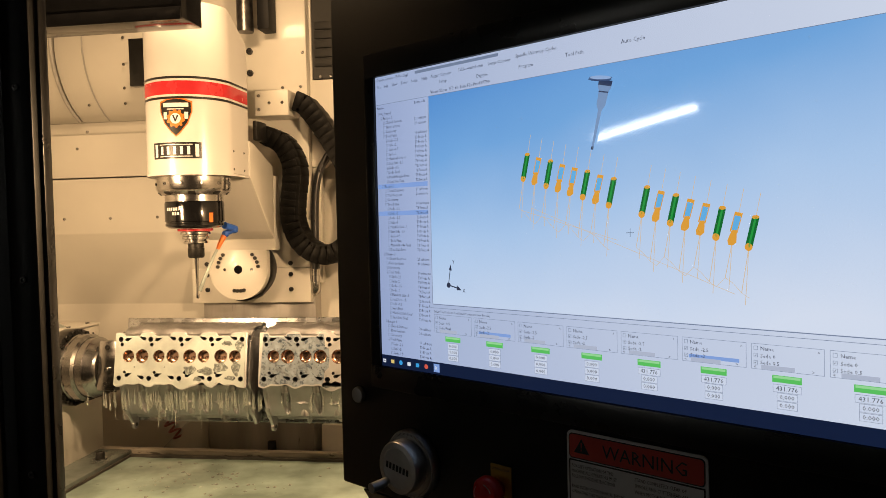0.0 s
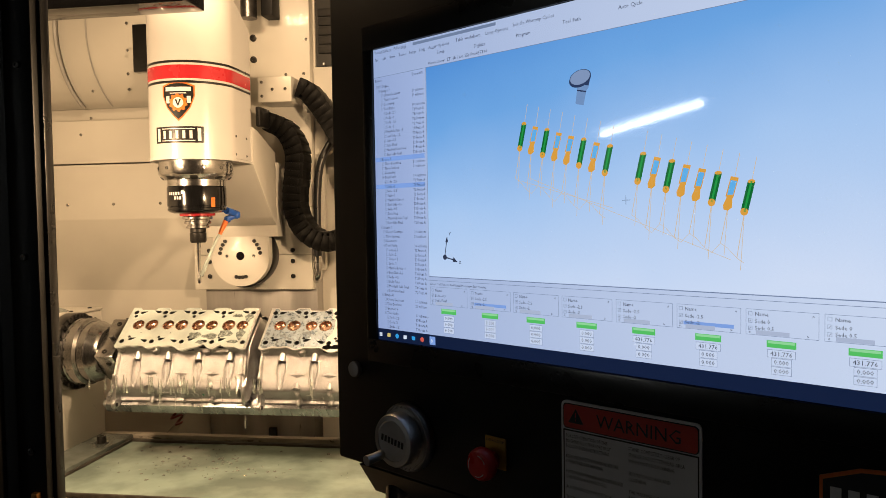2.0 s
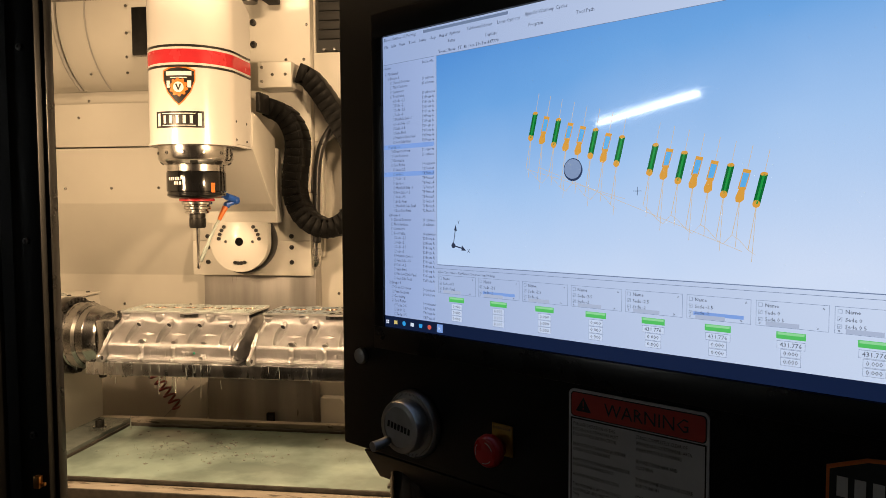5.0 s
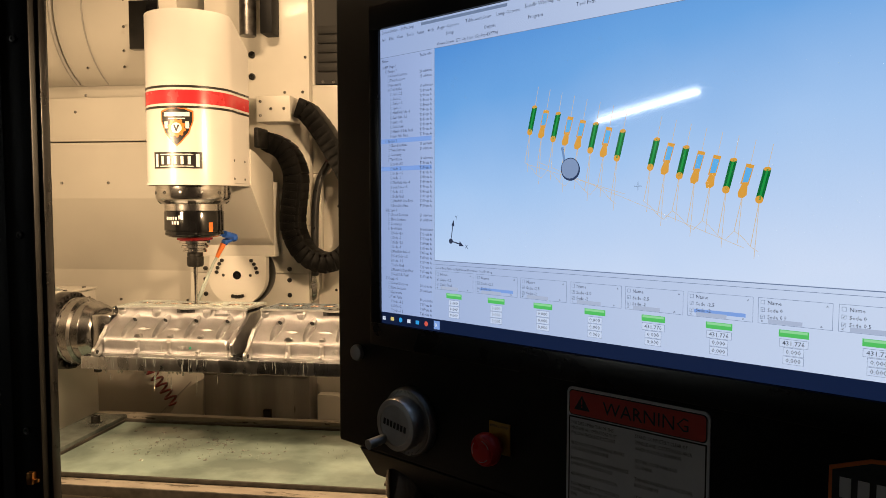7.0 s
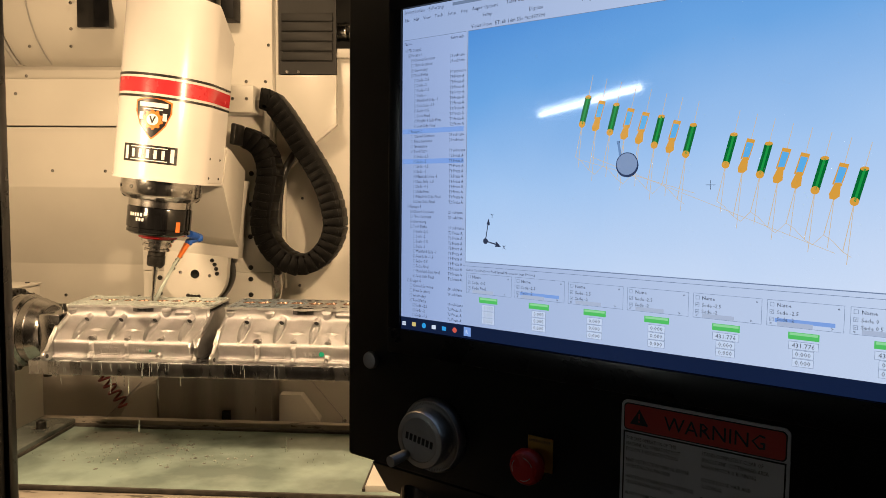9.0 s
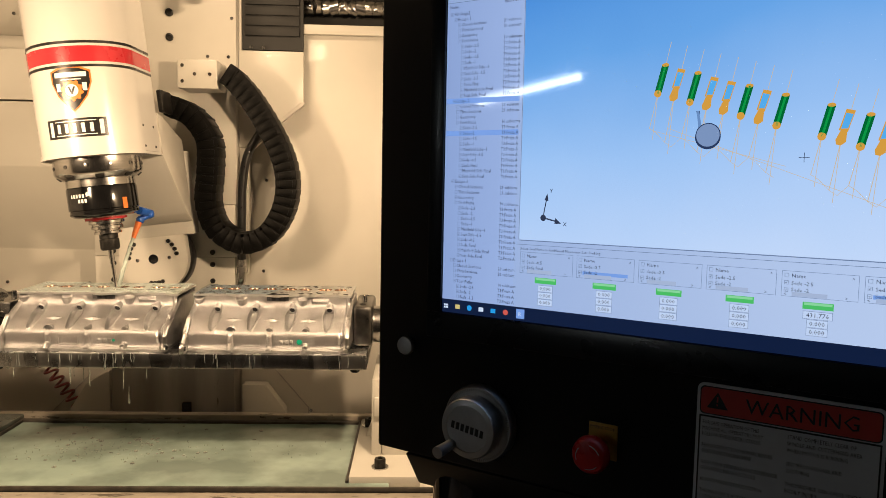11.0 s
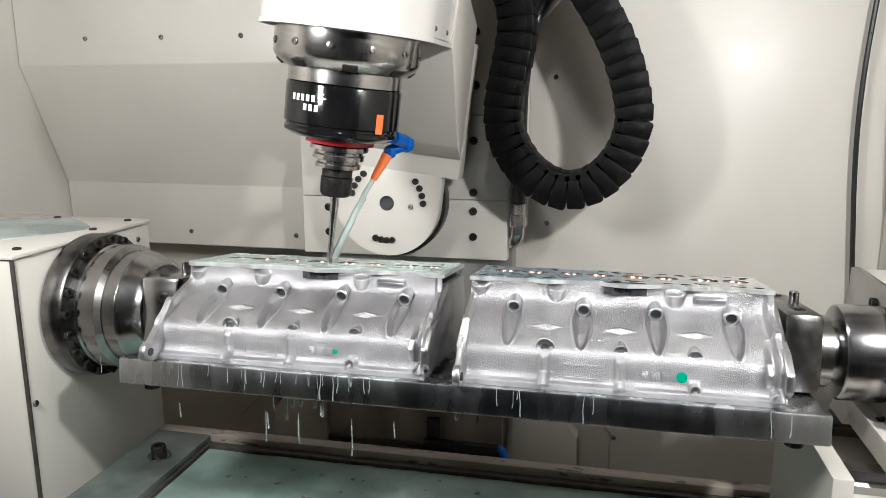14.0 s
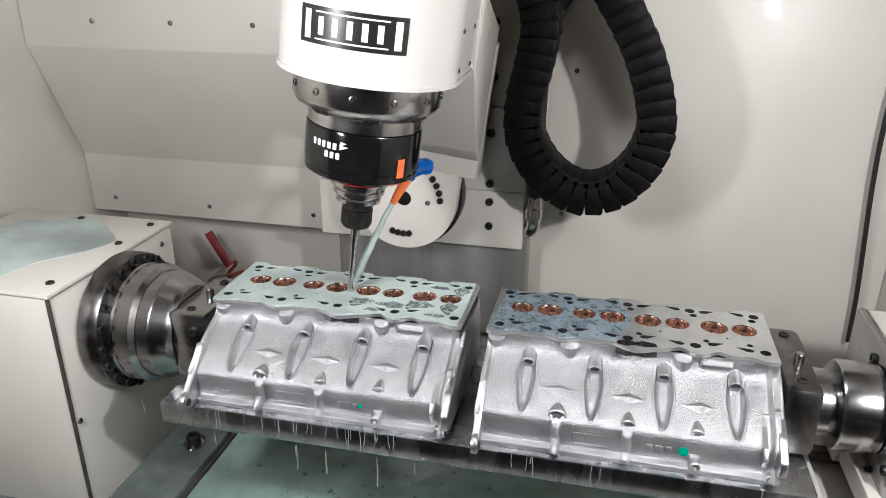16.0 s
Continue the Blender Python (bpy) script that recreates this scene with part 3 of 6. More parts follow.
fx(on_axis([(0.108, -0.592), (0.1095, -0.588), (0.1095, -0.562), (0.1075, -0.559), (0.094, -0.559)]), "face_plate", DARK_STEEL, "dark bolted face plate")
fx(on_axis([(0.094, -0.5588), (0.094, -0.548), (0.0915, -0.545), (0.0915, -0.541), (0.094, -0.539), (0.094, -0.518), (0.086, -0.512)]), "chuck_ring", STEEL, "polished steel chuck ring")
fx(on_axis([(0.085, -0.5118), (0.085, -0.492), (0.082, -0.489), (0.076, -0.470), (0.066, -0.462)]), "chuck_body", STEEL)
fx(box_bm((-0.4618, -0.118, -0.070), (-0.405, 0.02, 0.040), 0.006), "end_block", STEEL, "ground steel end block")
fx(box_bm((-0.437, -0.205, -0.0915), (0.434, 0.085, -0.0565), 0.003), "fixture_plate", PLATE, "wet aluminium fixture plate with dried streaks")
fx(box_bm((0.396, -0.128, -0.0560), (0.442, 0.045, 0.042), 0.010), "end_block", DARK_STEEL, "dark steel end block with tapped holes")
fx(on_axis([(0.045, 0.4425), (0.045, 0.462), (0.038, 0.464), (0.038, 0.470), (0.058, 0.472), (0.060, 0.476), (0.060, 0.522)]), "tail_chuck", STEEL, "turned steel tail chuck")
# dried coolant runs down the front of the plate
random.seed(8)
for k in range(34):
    x = random.gauss(-0.16, 0.13) if k < 24 else random.uniform(-0.42, 0.42)
    ln, wv = random.uniform(0.010, 0.033), random.uniform(0, 6)
    r = random.uniform(0.0003, 0.0006)
    lean = random.uniform(-0.002, 0.002)
    fx(tube_bm([(x + lean * i / 8 + 0.0004 * math.sin(wv + i * 0.9), -0.2050, -0.0572 - ln * i / 8) for i in range(9)], r, 5, taper=r * 1.5), "coolant_run", DRIED)
FPB = bolt_mesh(0.0068, 0.006, OXIDE)
for k in range(20):
    a = 2 * math.pi * k / 20
    shared("bolt", FPB, fix, (-0.559, 0.1012 * math.cos(a), 0.1012 * math.sin(a)), FACE_X)
PIN = mesh_of("dowel_pin", lathe_bm([(0.006, 0), (0.006, 0.016), (0.0045, 0.018)], seg=16), STEEL)
for x, y, z in ((-0.425, -0.06, 0.040), (0.42, -0.065, 0.042)):
    shared("dowel_pin", PIN, fix, (x, y - AY, z - AZ))
for x, y in ((0.418, -0.105), (0.418, 0.02), (-0.435, -0.10), (-0.435, 0.0)):
    shared("bolt", FPB, fix, (x, y - AY, (0.042 if x > 0 else 0.040) - AZ - 0.004))
CB = bolt_mesh(0.007, 0.004, OXIDE)
for z in (0.012, -0.035):
    shared("bolt", CB, fix, (-0.425, -0.118 - AY, z - AZ), FACE_Y)
BB = mesh_of("clamp_nut", lathe_bm([(0.011, 0), (0.011, -0.012), (0.008, -0.014)], seg=6), OXIDE)
for x in (-0.41, 0.405):
    for y in (-0.17, 0.05):
        shared("clamp_nut", BB, fix, (x, y - AY, -0.0915 - AZ))

# cylinder head, x from 0 to L, y and z as it lies on the fixture
L, DZ, BZ = 0.372, 0.063, -0.056
PORT = [0.059 + 0.088 * i for i in range(4)]


def bell(d, w):
    return math.exp(-(d / w) ** 2)


def step(a, b, v):
    t = min(1, max(0, (v - a) / (b - a)))
    return t * t * (3 - 2 * t)


FRONT = [(p.x, p.y) for p in spline([(-0.0985, 0.0586, 0), (-0.0985, 0.046, 0), (-0.1035, 0.035, 0), (-0.120, 0.0245, 0), (-0.143, 0.0125, 0), (-0.164, 0.001, 0), (-0.1785, -0.0085, 0), (-0.1835, -0.0155, 0), (-0.1838, -0.028, 0), (-0.1834, -0.040, 0), (-0.185, -0.0468, 0)], 5)] + [(-0.194, -0.049), (-0.194, -0.056)]
BACK = [(0.034, 0.0586), (0.034, 0.030), (0.050, 0.018), (0.058, 0.0), (0.060, -0.030), (0.066, -0.046), (0.072, -0.049), (0.072, -0.056)]


def front_relief(x, y, z):
    """Ribs, port grooves and pads of the casting, in metres outwards."""
    d = 0.0
    for p in PORT:
        dx = abs(x - p)
        if dx < 0.024:
            t = (z + 0.010) / 0.042
            if -0.15 < t < 1.1:
                w = 0.0122 * math.sqrt(max(0.0004, min(1, t / 0.62))) * (1 - 0.22 * step(0.6, 1.0, t))
                q = dx / w
                if q < 1 and t > 0:
                    d -= 0.0088 * (1 - q * q) ** 0.8 * step(0, 0.25, t)
                d += 0.0016 * bell((dx - w - 0.0008) / 0.0016, 1.0) * step(-0.06, 0.06, t) * step(1.05, 0.9, t)
    for p in PORT[:3] + [PORT[3] + 0.004]:
        dx, dz = x - p - 0.0445, z - 0.0105
        q = abs(dx) / 0.0225 + abs(dz) / 0.0036
        d += 0.0048 * max(0, 1 - q)
    for bx in (0.105, 0.193):
        d += 0.0065 * math.sqrt(max(0, 1 - ((x - bx) / 0.0062) ** 2)) * step(-0.013, -0.020, z)
    for bx in (0.105, 0.276, 0.363):
        d += 0.0055 * math.sqrt(max(0, 1 - ((x - bx) / 0.0068) ** 2)) * step(-0.034, -0.040, z)
    d += 0.007 * step(0.010, 0.005, x) * step(0.05, 0.02, z) + 0.008 * step(L - 0.012, L - 0.006, x)
    for sx, w, zc in ((0.112, 0.0125, 0.046), (0.258, 0.0120, 0.046), (0.012, 0.012, 0.050)):
        q = ((x - sx) / w) ** 2 + ((z - zc - 0.006) / 0.018) ** 2
        d += 0.009 * max(0, 1 - q) ** 0.5 * step(0.0575, 0.049, z)
    # shallow cored facets beside the third and fourth port
    for sx in (0.172, 0.337):
        d -= 0.0050 * bell(x - sx, 0.014) * bell(z - 0.036, 0.012)
    q = abs(x - 0.300) / 0.020
    d += 0.006 * step(1.05, 0.9, q) * bell(z - 0.047, 0.004)
    return d


def loft(name, prof, nx, sub, relief, mat, flip):
    pts = []
    for (y0, z0), (y1, z1) in zip(prof, prof[1:]):
        n = max(1, int(math.hypot(y1 - y0, z1 - z0) / sub))
        pts += [(y0 + (y1 - y0) * k / n, z0 + (z1 - z0) * k / n) for k in range(n)]
    pts.append(prof[-1])
    norm = []
    for i in range(len(pts)):
        a, b = pts[max(0, i - 2)], pts[min(len(pts) - 1, i + 2)]
        d = Vector((b[0] - a[0], b[1] - a[1])).normalized()
        norm.append((d.y, -d.x) if not flip else (-d.y, d.x))
    bm = bmesh.new()
    rows = []
    for i in range(nx + 1):
        x = L * i / nx
        row = []
        for (y, z), n in zip(pts, norm):
            r = relief(x, y, z) if z > BZ + 0.005 else 0
            row.append(bm.verts.new((x, y + n[0] * r - AY, z + n[1] * r - AZ)))
        rows.append(row)
    for a, b in zip(rows, rows[1:]):
        for i in range(len(pts) - 1):
            bm.faces.new((a[i], a[i + 1], b[i + 1], b[i]))
    return bm


front_me = mesh_of("casting_front", loft("casting_front", FRONT, 420, 0.0012, front_relief, CAST, False), CAST, 80)


def back_relief(x, y, z):
    return 0.008 * max(bell(x - p, 0.024) for p in PORT) * bell(z - 0.0, 0.02)


back_me = mesh_of("casting_back", loft("casting_back", BACK, 80, 0.005, back_relief, CAST, True), CAST, 80)
core = [(y + 0.014, min(z, 0.047) - 0.001) for y, z in FRONT[::5] + FRONT[-2:]] + [(y - 0.010, min(z, 0.047) - 0.001) for y, z in reversed(BACK)]
core = [(y - AY, z - AZ) for y, z in core]
# added black floor under the deck, so its holes look deep in shade
hole_shade_me = mesh_of("hole_shade_floor", box_bm((0.004, -0.090 - AY, 0.0464 - AZ), (L - 0.004, 0.028 - AY, 0.0478 - AZ)), HOLE_SHADE)
core_me = mesh_of("casting_core", prism_bm(core, "x", 0.0, L), CAST)

# deck plate with scalloped edge, bores, bolt holes and coolant slots
outline = []
for i in range(150):
    x = -0.002 + (L + 0.004) * i / 149
    s = 0.0032 * math.sin(x * 2 * math.pi / 0.088 + 0.6) + 0.0022 * math.sin(x * 2 * math.pi / 0.044)
    dip = 0.010 * bell(x - 0.205, 0.018) - 0.006 * bell(x - 0.255, 0.012) - 0.006 * bell(x - 0.30, 0.01)
    outline.append((x, -0.1005 - s - dip))
for i in range(70):
    x = L + 0.002 - (L + 0.004) * i / 69
    outline.append((x, 0.036 + 0.004 * (1 if math.sin(x * 2 * math.pi / 0.088 + 1.3) > 0.1 else -1)))
SEATS = []
for p in PORT:
    SEATS += [(p - 0.0215, -0.023), (p + 0.0178, -0.023)]
SIZE = [0.0164, 0.0184, 0.0164, 0.0180, 0.0184, 0.0164, 0.0184, 0.0166]
holes = [circle(x, y, r, 28) for (x, y), r in zip(SEATS, SIZE)]
for i in range(5):
    bx = min(L - 0.012, max(0.012, 0.013 + 0.0865 * i))
    holes += [circle(bx, -0.082, 0.0070, 14), circle(bx, 0.022, 0.0070, 14), circle(bx + (0.004 if i < 4 else -0.004), 0.008, 0.0052, 12), circle(bx + (0.015 if i < 4 else -0.017), -0.066, 0.0042, 10)]
for i in range(4):
    cx = 0.013 + 0.0865 * i + 0.043
    for dx, y, s in ((-0.019, 0.021, 1), (0.019, 0.024, -1), (-0.016, -0.074, 1), (0.018, -0.080, -1)):
        holes.append([(cx + dx + s * 0.010, y + 0.0055), (cx + dx - s * 0.008, y + 0.0048), (cx + dx - s * 0.012, y), (cx + dx - s * 0.009, y - 0.0045), (cx + dx - s * 0.002, y - 0.004)])
    holes.append(circle(cx, -0.052, 0.0018, 8))
holes.append([(0.170, -0.092), (0.186, -0.087), (0.196, -0.091), (0.206, -0.086), (0.222, -0.090), (0.224, -0.099), (0.208, -0.102), (0.196, -0.100), (0.184, -0.104), (0.172, -0.100)])


def inside(p, poly):
    c = False
    for (x0, y0), (x1, y1) in zip(poly, poly[1:] + poly[:1]):
        if (y0 > p[1]) != (y1 > p[1]) and p[0] < (x1 - x0) * (p[1] - y0) / (y1 - y0) + x0:
            c = not c
    return c


def plate_with_holes(outer, inner, top, thick, depth, inner_slot=0):
    vs, es = [], []
    for loop in [outer] + inner:
        k = len(vs)
        vs += [Vector(p) for p in loop]
        es += [(k + i, k + (i + 1) % len(loop)) for i in range(len(loop))]
    rv, re, rf, *_ = delaunay_2d_cdt(vs, es, [], 1, 1e-6)
    bm = bmesh.new()
    bv = [bm.verts.new((p.x, p.y, top)) for p in rv]
    for f in rf:
        c = sum((rv[i] for i in f), Vector((0, 0))) / len(f)
        if inside(c, outer) and not any(inside(c, h) for h in inner):
            bm.faces.new([bv[i] for i in f])
    for loop, d in [(outer, thick)] + [(h, depth) for h in inner]:
        a = [bm.verts.new((x, y, top)) for x, y in loop]
        b = [bm.verts.new((x, y, top - d)) for x, y in loop]
        for i in range(len(loop)):
            j = (i + 1) % len(loop)
            bm.faces.new((a[i], a[j], b[j], b[i])).material_index = 0 if loop is outer else inner_slot
    bmesh.ops.remove_doubles(bm, verts=bm.verts, dist=1e-6)
    return bm


bm = plate_with_holes(outline, holes, DZ, 0.0050, 0.0150, 1)
bmesh.ops.translate(bm, verts=bm.verts, vec=(0, -AY, -AZ))
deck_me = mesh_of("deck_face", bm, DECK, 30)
# hole walls take the darkened aluminium, shade painted in
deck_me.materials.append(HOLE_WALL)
seat_me = mesh_of("valve_seat", lathe_bm([(0.0150, -0.0135), (0.0150, 0.0), (0.0140, 0.0), (0.0134, -0.0015), (0.0130, -0.0095), (0.0102, -0.0118), (0.0086, -0.0120), (0.0086, -0.0133)], seg=28), BRONZE)
# black discs paint the shade at the bottom of the bores
bore_me = mesh_of("port_floor", lathe_bm([(0.0145, -0.0150), (0.0145, -0.0140)], seg=16), HOLE_SHADE)
boss_me = mesh_of("port_boss", lathe_bm([(0.0070, -0.026), (0.0092, -0.010), (0.0092, -0.0010), (0.0084, 0.0), (0.0066, 0.0), (0.0062, -0.008)], seg=24), SMOOTH_CAST)
hole_me = mesh_of("port_bore", lathe_bm([(0.0062, -0.0085), (0.0062, -0.0035)], seg=14), HOLE_SHADE)
hexb_me = mesh_of("boss_bolt", lathe_bm([(0.0050, -0.024), (0.0112, -0.005), (0.0112, -0.0010), (0.0104, 0.0), (0.0094, 0.0), (0.0088, -0.0035)], seg=28), SMOOTH_CAST)
stud_me = mesh_of("flange_bolt", lathe_bm([(0.0062, -0.010), (0.0062, 0.0015), (0.0050, 0.003), (0.0028, 0.003), (0.0026, 0.0005)], seg=16), SMOOTH_CAST)
ear = [(-0.206, -0.0555), (-0.160, -0.0555), (-0.160, 0.022), (-0.166, 0.018), (-0.186, -0.010)]
ear += [(-0.214 + 0.0125 * math.cos(radians(a)), -0.043 + 0.0125 * math.sin(radians(a))) for a in range(65, 276, 15)]
ear_me = mesh_of("mount_ear", prism_bm(ear, "x", -0.0045, 0.0045, 0.0018), SMOOTH_CAST)
# solid black plug through the ear, for the shade in its hole
eye_me = mesh_of("ear_hole", lathe_bm([(0.0052, -0.0062), (0.0052, 0.0062)], seg=16), HOLE_SHADE)
rest_me = mesh_of("boss_hole", lathe_bm([(0.0088, -0.0042), (0.0088, -0.0030), (0.0055, -0.0030), (0.0052, 0.0008), (0.0022, 0.0008), (0.0020, -0.001)], seg=6), SMOOTH_CAST)
thumb_me = mesh_of("thread_boss", lathe_bm([(0.0036, -0.022), (0.0082, -0.005), (0.0082, -0.0010), (0.0076, 0.0), (0.0066, 0.0), (0.0062, -0.0030)], seg=24), SMOOTH_CAST)
plug_me = mesh_of("boss_hole", lathe_bm([(0.0062, -0.0040), (0.0062, -0.0018), (0.0042, -0.0018), (0.0040, 0.0006)], seg=12), SMOOTH_CAST)
end_me = mesh_of("end_flange", prism_bm([(-0.180, 0.004), (-0.150, 0.010), (-0.110, 0.036), (-0.090, 0.050), (0.02, 0.050), (0.03, 0.01), (0.03, -0.045), (-0.15, -0.045), (-0.190, -0.046), (-0.204, -0.036), (-0.206, -0.016)], "x", 0, 0.010, 0.003), SMOOTH_CAST)

web_me = mesh_of("end_web", prism_bm([(-0.110, 0.030), (-0.142, 0.010), (-0.190, -0.008), (-0.198, -0.020), (-0.190, -0.036), (-0.150, -0.036)], "x", -0.003, 0.003, 0.0015), SMOOTH_CAST)


def slope_frame(x, y, z, up=28):
    return Matrix.Translation((x, y - AY, z - AZ)) @ Matrix.Rotation(radians(90 - up), 4, "X")


def cylinder_head(x0, label, dotted):
    h = thing("cylinder_head", label, "cylinder head", Matrix.Translation((x0, AY, AZ)), "cylinder heads on the fixture")
    for nm, me in (("casting_core", core_me), ("hole_shade_floor", hole_shade_me), ("casting_front", front_me), ("casting_back", back_me), ("deck_face", deck_me)):
        shared(nm, me, h, (0, 0, 0))
    for (x, y), r in zip(SEATS, SIZE):
        f = Matrix.Diagonal((r / 0.0150, r / 0.0150, 1, 1))
        shared("valve_seat", seat_me, h, (x, y - AY, DZ - AZ - 0.0008), f)
        shared("port_floor", bore_me, h, (x, y - AY, DZ - AZ - 0.0005), f)
    for p in PORT:
        shared("port_boss", boss_me, h, (0, 0, 0)).matrix_basis = slope_frame(p, -0.1165, 0.0278, -22)
        shared("port_bore", hole_me, h, (0, 0, 0)).matrix_basis = slope_frame(p, -0.1165, 0.0278, -22)
    shared("boss_bolt", hexb_me, h, (0, 0, 0)).matrix_basis = slope_frame(0.105, -0.1805, -0.0085, -10)
    shared("boss_hole", rest_me, h, (0, 0, 0)).matrix_basis = slope_frame(0.105, -0.1805, -0.0085, -10)
    for bx in (0.193, 0.276):
        shared("thread_boss", thumb_me, h, (0, 0, 0)).matrix_basis = slope_frame(bx, -0.1790, -0.0085, -18)
        shared("boss_hole", plug_me, h, (0, 0, 0)).matrix_basis = slope_frame(bx, -0.1790, -0.0085, -18)
    for bx, z in ((0.105, -0.046), (0.276, -0.043), (0.363, -0.046)):
        shared("flange_bolt", stud_me, h, (0, 0, 0)).matrix_basis = slope_frame(bx, -0.195, z, 0)
    shared("mount_ear", ear_me, h, (0.006, -AY, -AZ))
    shared("ear_hole", eye_me, h, (0.006, -0.214 - AY, -0.043 - AZ), FACE_X)
    shared("end_flange", end_me, h, (L - 0.004, -AY, -AZ))
    shared("end_web", web_me, h, (L - 0.018, -AY, -AZ))
    # raised part marks on the skirt
    m = Matrix.Translation((0, -0.1834 - AY, -0.033 - AZ)) @ Matrix.Rotation(radians(86), 4, "X")
    bm = bmesh.new()
    for a, b, c, d in ((0.128, -0.0095, 0.172, -0.008), (0.128, 0.006, 0.172, 0.0075), (0.128, -0.0095, 0.1295, 0.0075), (0.1705, -0.0095, 0.172, 0.0075), (0.143, 0.0075, 0.1445, 0.012), (0.148, 0.0075, 0.1495, 0.012), (0.153, 0.0075, 0.1545, 0.012)):
        box_bm((a, b, -0.003), (c, d, 0.0018), 0, bm)
    bm.transform(m)
    part("cast_tab", bm, CAST, h)
    bm = bmesh.new()
    for a, c in ((0.217, 0.2245), (0.228, 0.2375), (0.241, 0.2475)):
        box_bm((a, -0.005, -0.003), (c, 0.005, 0.0020), 0.0006, bm)
    bm.transform(m)
    part("cast_mark", bm, CAST, h, "raised cast maker's mark")
    r = 0.0062 if dotted else 0.003
    bm = lathe_bm([(r, -0.002), (r, 0.0012), (r * 0.8, 0.0014)], seg=16)
    bm.transform(m @ Matrix.Translation((0.262 if dotted else 0.252, 0.001, 0)))
    part("paint_dot", bm, GREEN_DOT, h, "green paint dot")
    return h


head_left = cylinder_head(-0.394, "bare cast aluminium cylinder head, deck awash with milky coolant", False)
head_right = cylinder_head(0.016, "bare cast aluminium cylinder head with a green paint dot", True)
# coolant lying on the deck under the tool
random.seed(11)
out = [(0.004 + (x - 0.004) * 0.985, y * 0.985) for x, y in outline]
dry = []
for cx, cy, w, h in ((0.215, -0.060, 0.017, 0.012), (0.262, -0.062, 0.022, 0.010), (0.300, -0.052, 0.020, 0.013), (0.345, -0.055, 0.012, 0.018), (0.352, 0.005, 0.012, 0.014), (0.318, 0.012, 0.014, 0.007), (0.238, -0.083, 0.012, 0.006), (0.330, -0.080, 0.014, 0.006)):
    dry.append([(cx + w * math.cos(a) * (1 + 0.22 * math.sin(3 * a + cx * 90)), cy + h * math.sin(a) * (1 + 0.22 * math.cos(4 * a + cx * 70))) for a in [2 * math.pi * k / 26 for k in range(26)]])
bm = plate_with_holes(out, holes[:-1] + dry, DZ + 0.0012, 0.0011, 0.0011)
bmesh.ops.translate(bm, verts=bm.verts, vec=(0, -AY, -AZ))
deck_film = solid("deck_coolant", bm, FILM, "film of milky coolant lying on the deck", "coolant", Matrix.Translation((-0.394, AY, AZ)))
# thin bluish film left on part of the other deck
wet = [(0.001, -0.094)] + [(x, y + 0.004) for x, y in outline if 0.004 < x < 0.174 and y < 0] + [(0.176, -0.080), (0.178, -0.062), (0.1885, -0.050), (0.190, -0.023), (0.1885, -0.003), (0.177, 0.004), (0.175, 0.024)] + [(x, y - 0.004) for x, y in outline if 0.004 < x < 0.173 and y > 0]
bm = plate_with_holes(wet, [c for c in holes[:-1] if max(x for x, _ in c) < 0.1875 and min(x for x, _ in c) > 0.003], DZ + 0.0005, 0.0004, 0.0004)
bmesh.ops.translate(bm, verts=bm.verts, vec=(0, -AY, -AZ))
wet_film = solid("deck_wetness", bm, WET_DECK, "thin bluish film of coolant drying on the deck", "coolant", Matrix.Translation((0.016, AY, AZ)))
# grey foamy water in the patches that the milky film leaves open
bm = bmesh.new()
for loop in dry:
    cx, cy = sum(p[0] for p in loop) / 26, sum(p[1] for p in loop) / 26
    if any(math.hypot(cx - sx, cy - sy) < r + 0.002 for (sx, sy), r in zip(SEATS, SIZE)):
        continue
    flat_bm([[(x, y - AY) for x, y in loop]], Matrix.Translation((0, 0, DZ + 0.0006 - AZ)), bm)
foam_film = solid("deck_foam", bm, FOAM_DECK, "grey foamy water in open patches of the deck", "coolant", Matrix.Translation((-0.394, AY, AZ)), kind="stuff")


# ---- column with ram, spindle head, energy chain ----
PX, PY, PZ = -0.202, 0.28, 0.105      # pivot of the spindle head when it cuts
ram = thing("machine_column", "cream painted column and ram face carrying the tilting spindle", "column", Matrix.Translation((PX, PY, PZ)))


def rm(name, bm, mat, label="", parent=None, origin=(PX, PY, PZ), smooth=35):
    bmesh.ops.translate(bm, verts=bm.verts, vec=[-c for c in origin])
    return part(name, bm, mat, parent or ram, label, smooth)


rm("ram_plate", box_bm((-0.400, 0.335, 0.1045), (0.008, 0.40, 0.26), 0.002), CREAM)
rm("ram_plate", box_bm((-0.400, 0.335, -0.010), (0.008, 0.40, 0.1035), 0.002), CREAM)
rm("column_face", box_bm((-0.34, 0.345, 0.261), (0.012, 0.405, 1.50), 0.003), CREAM)
rm("column_side", box_bm((0.0125, 0.375, 0.705), (0.020, 0.405, 1.50), 0.001), CREAM)
# dark panel beside the column; the slats on it are added
rm("dark_panel", box_bm((0.0205, 0.385, 0.72), (0.20, 0.40, 1.50)), SHADE_AND_PANEL_BLACK, "near-black panel with slats beside the column")
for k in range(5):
    rm("slat", box_bm((0.03, 0.378, 0.76 + 0.03 * k), (0.19, 0.3845, 0.785 + 0.03 * k), 0.002), SHADE_AND_PANEL_BLACK)
rm("side_cover", prism_bm([(0.0125, 0.43), (0.0125, 0.715), (0.203, 0.715), (0.203, 0.565), (0.135, 0.51), (0.06, 0.43)], "y", 0.372, 0.392, 0.002), CREAM_PANEL, "folded cream cover with a cut corner")
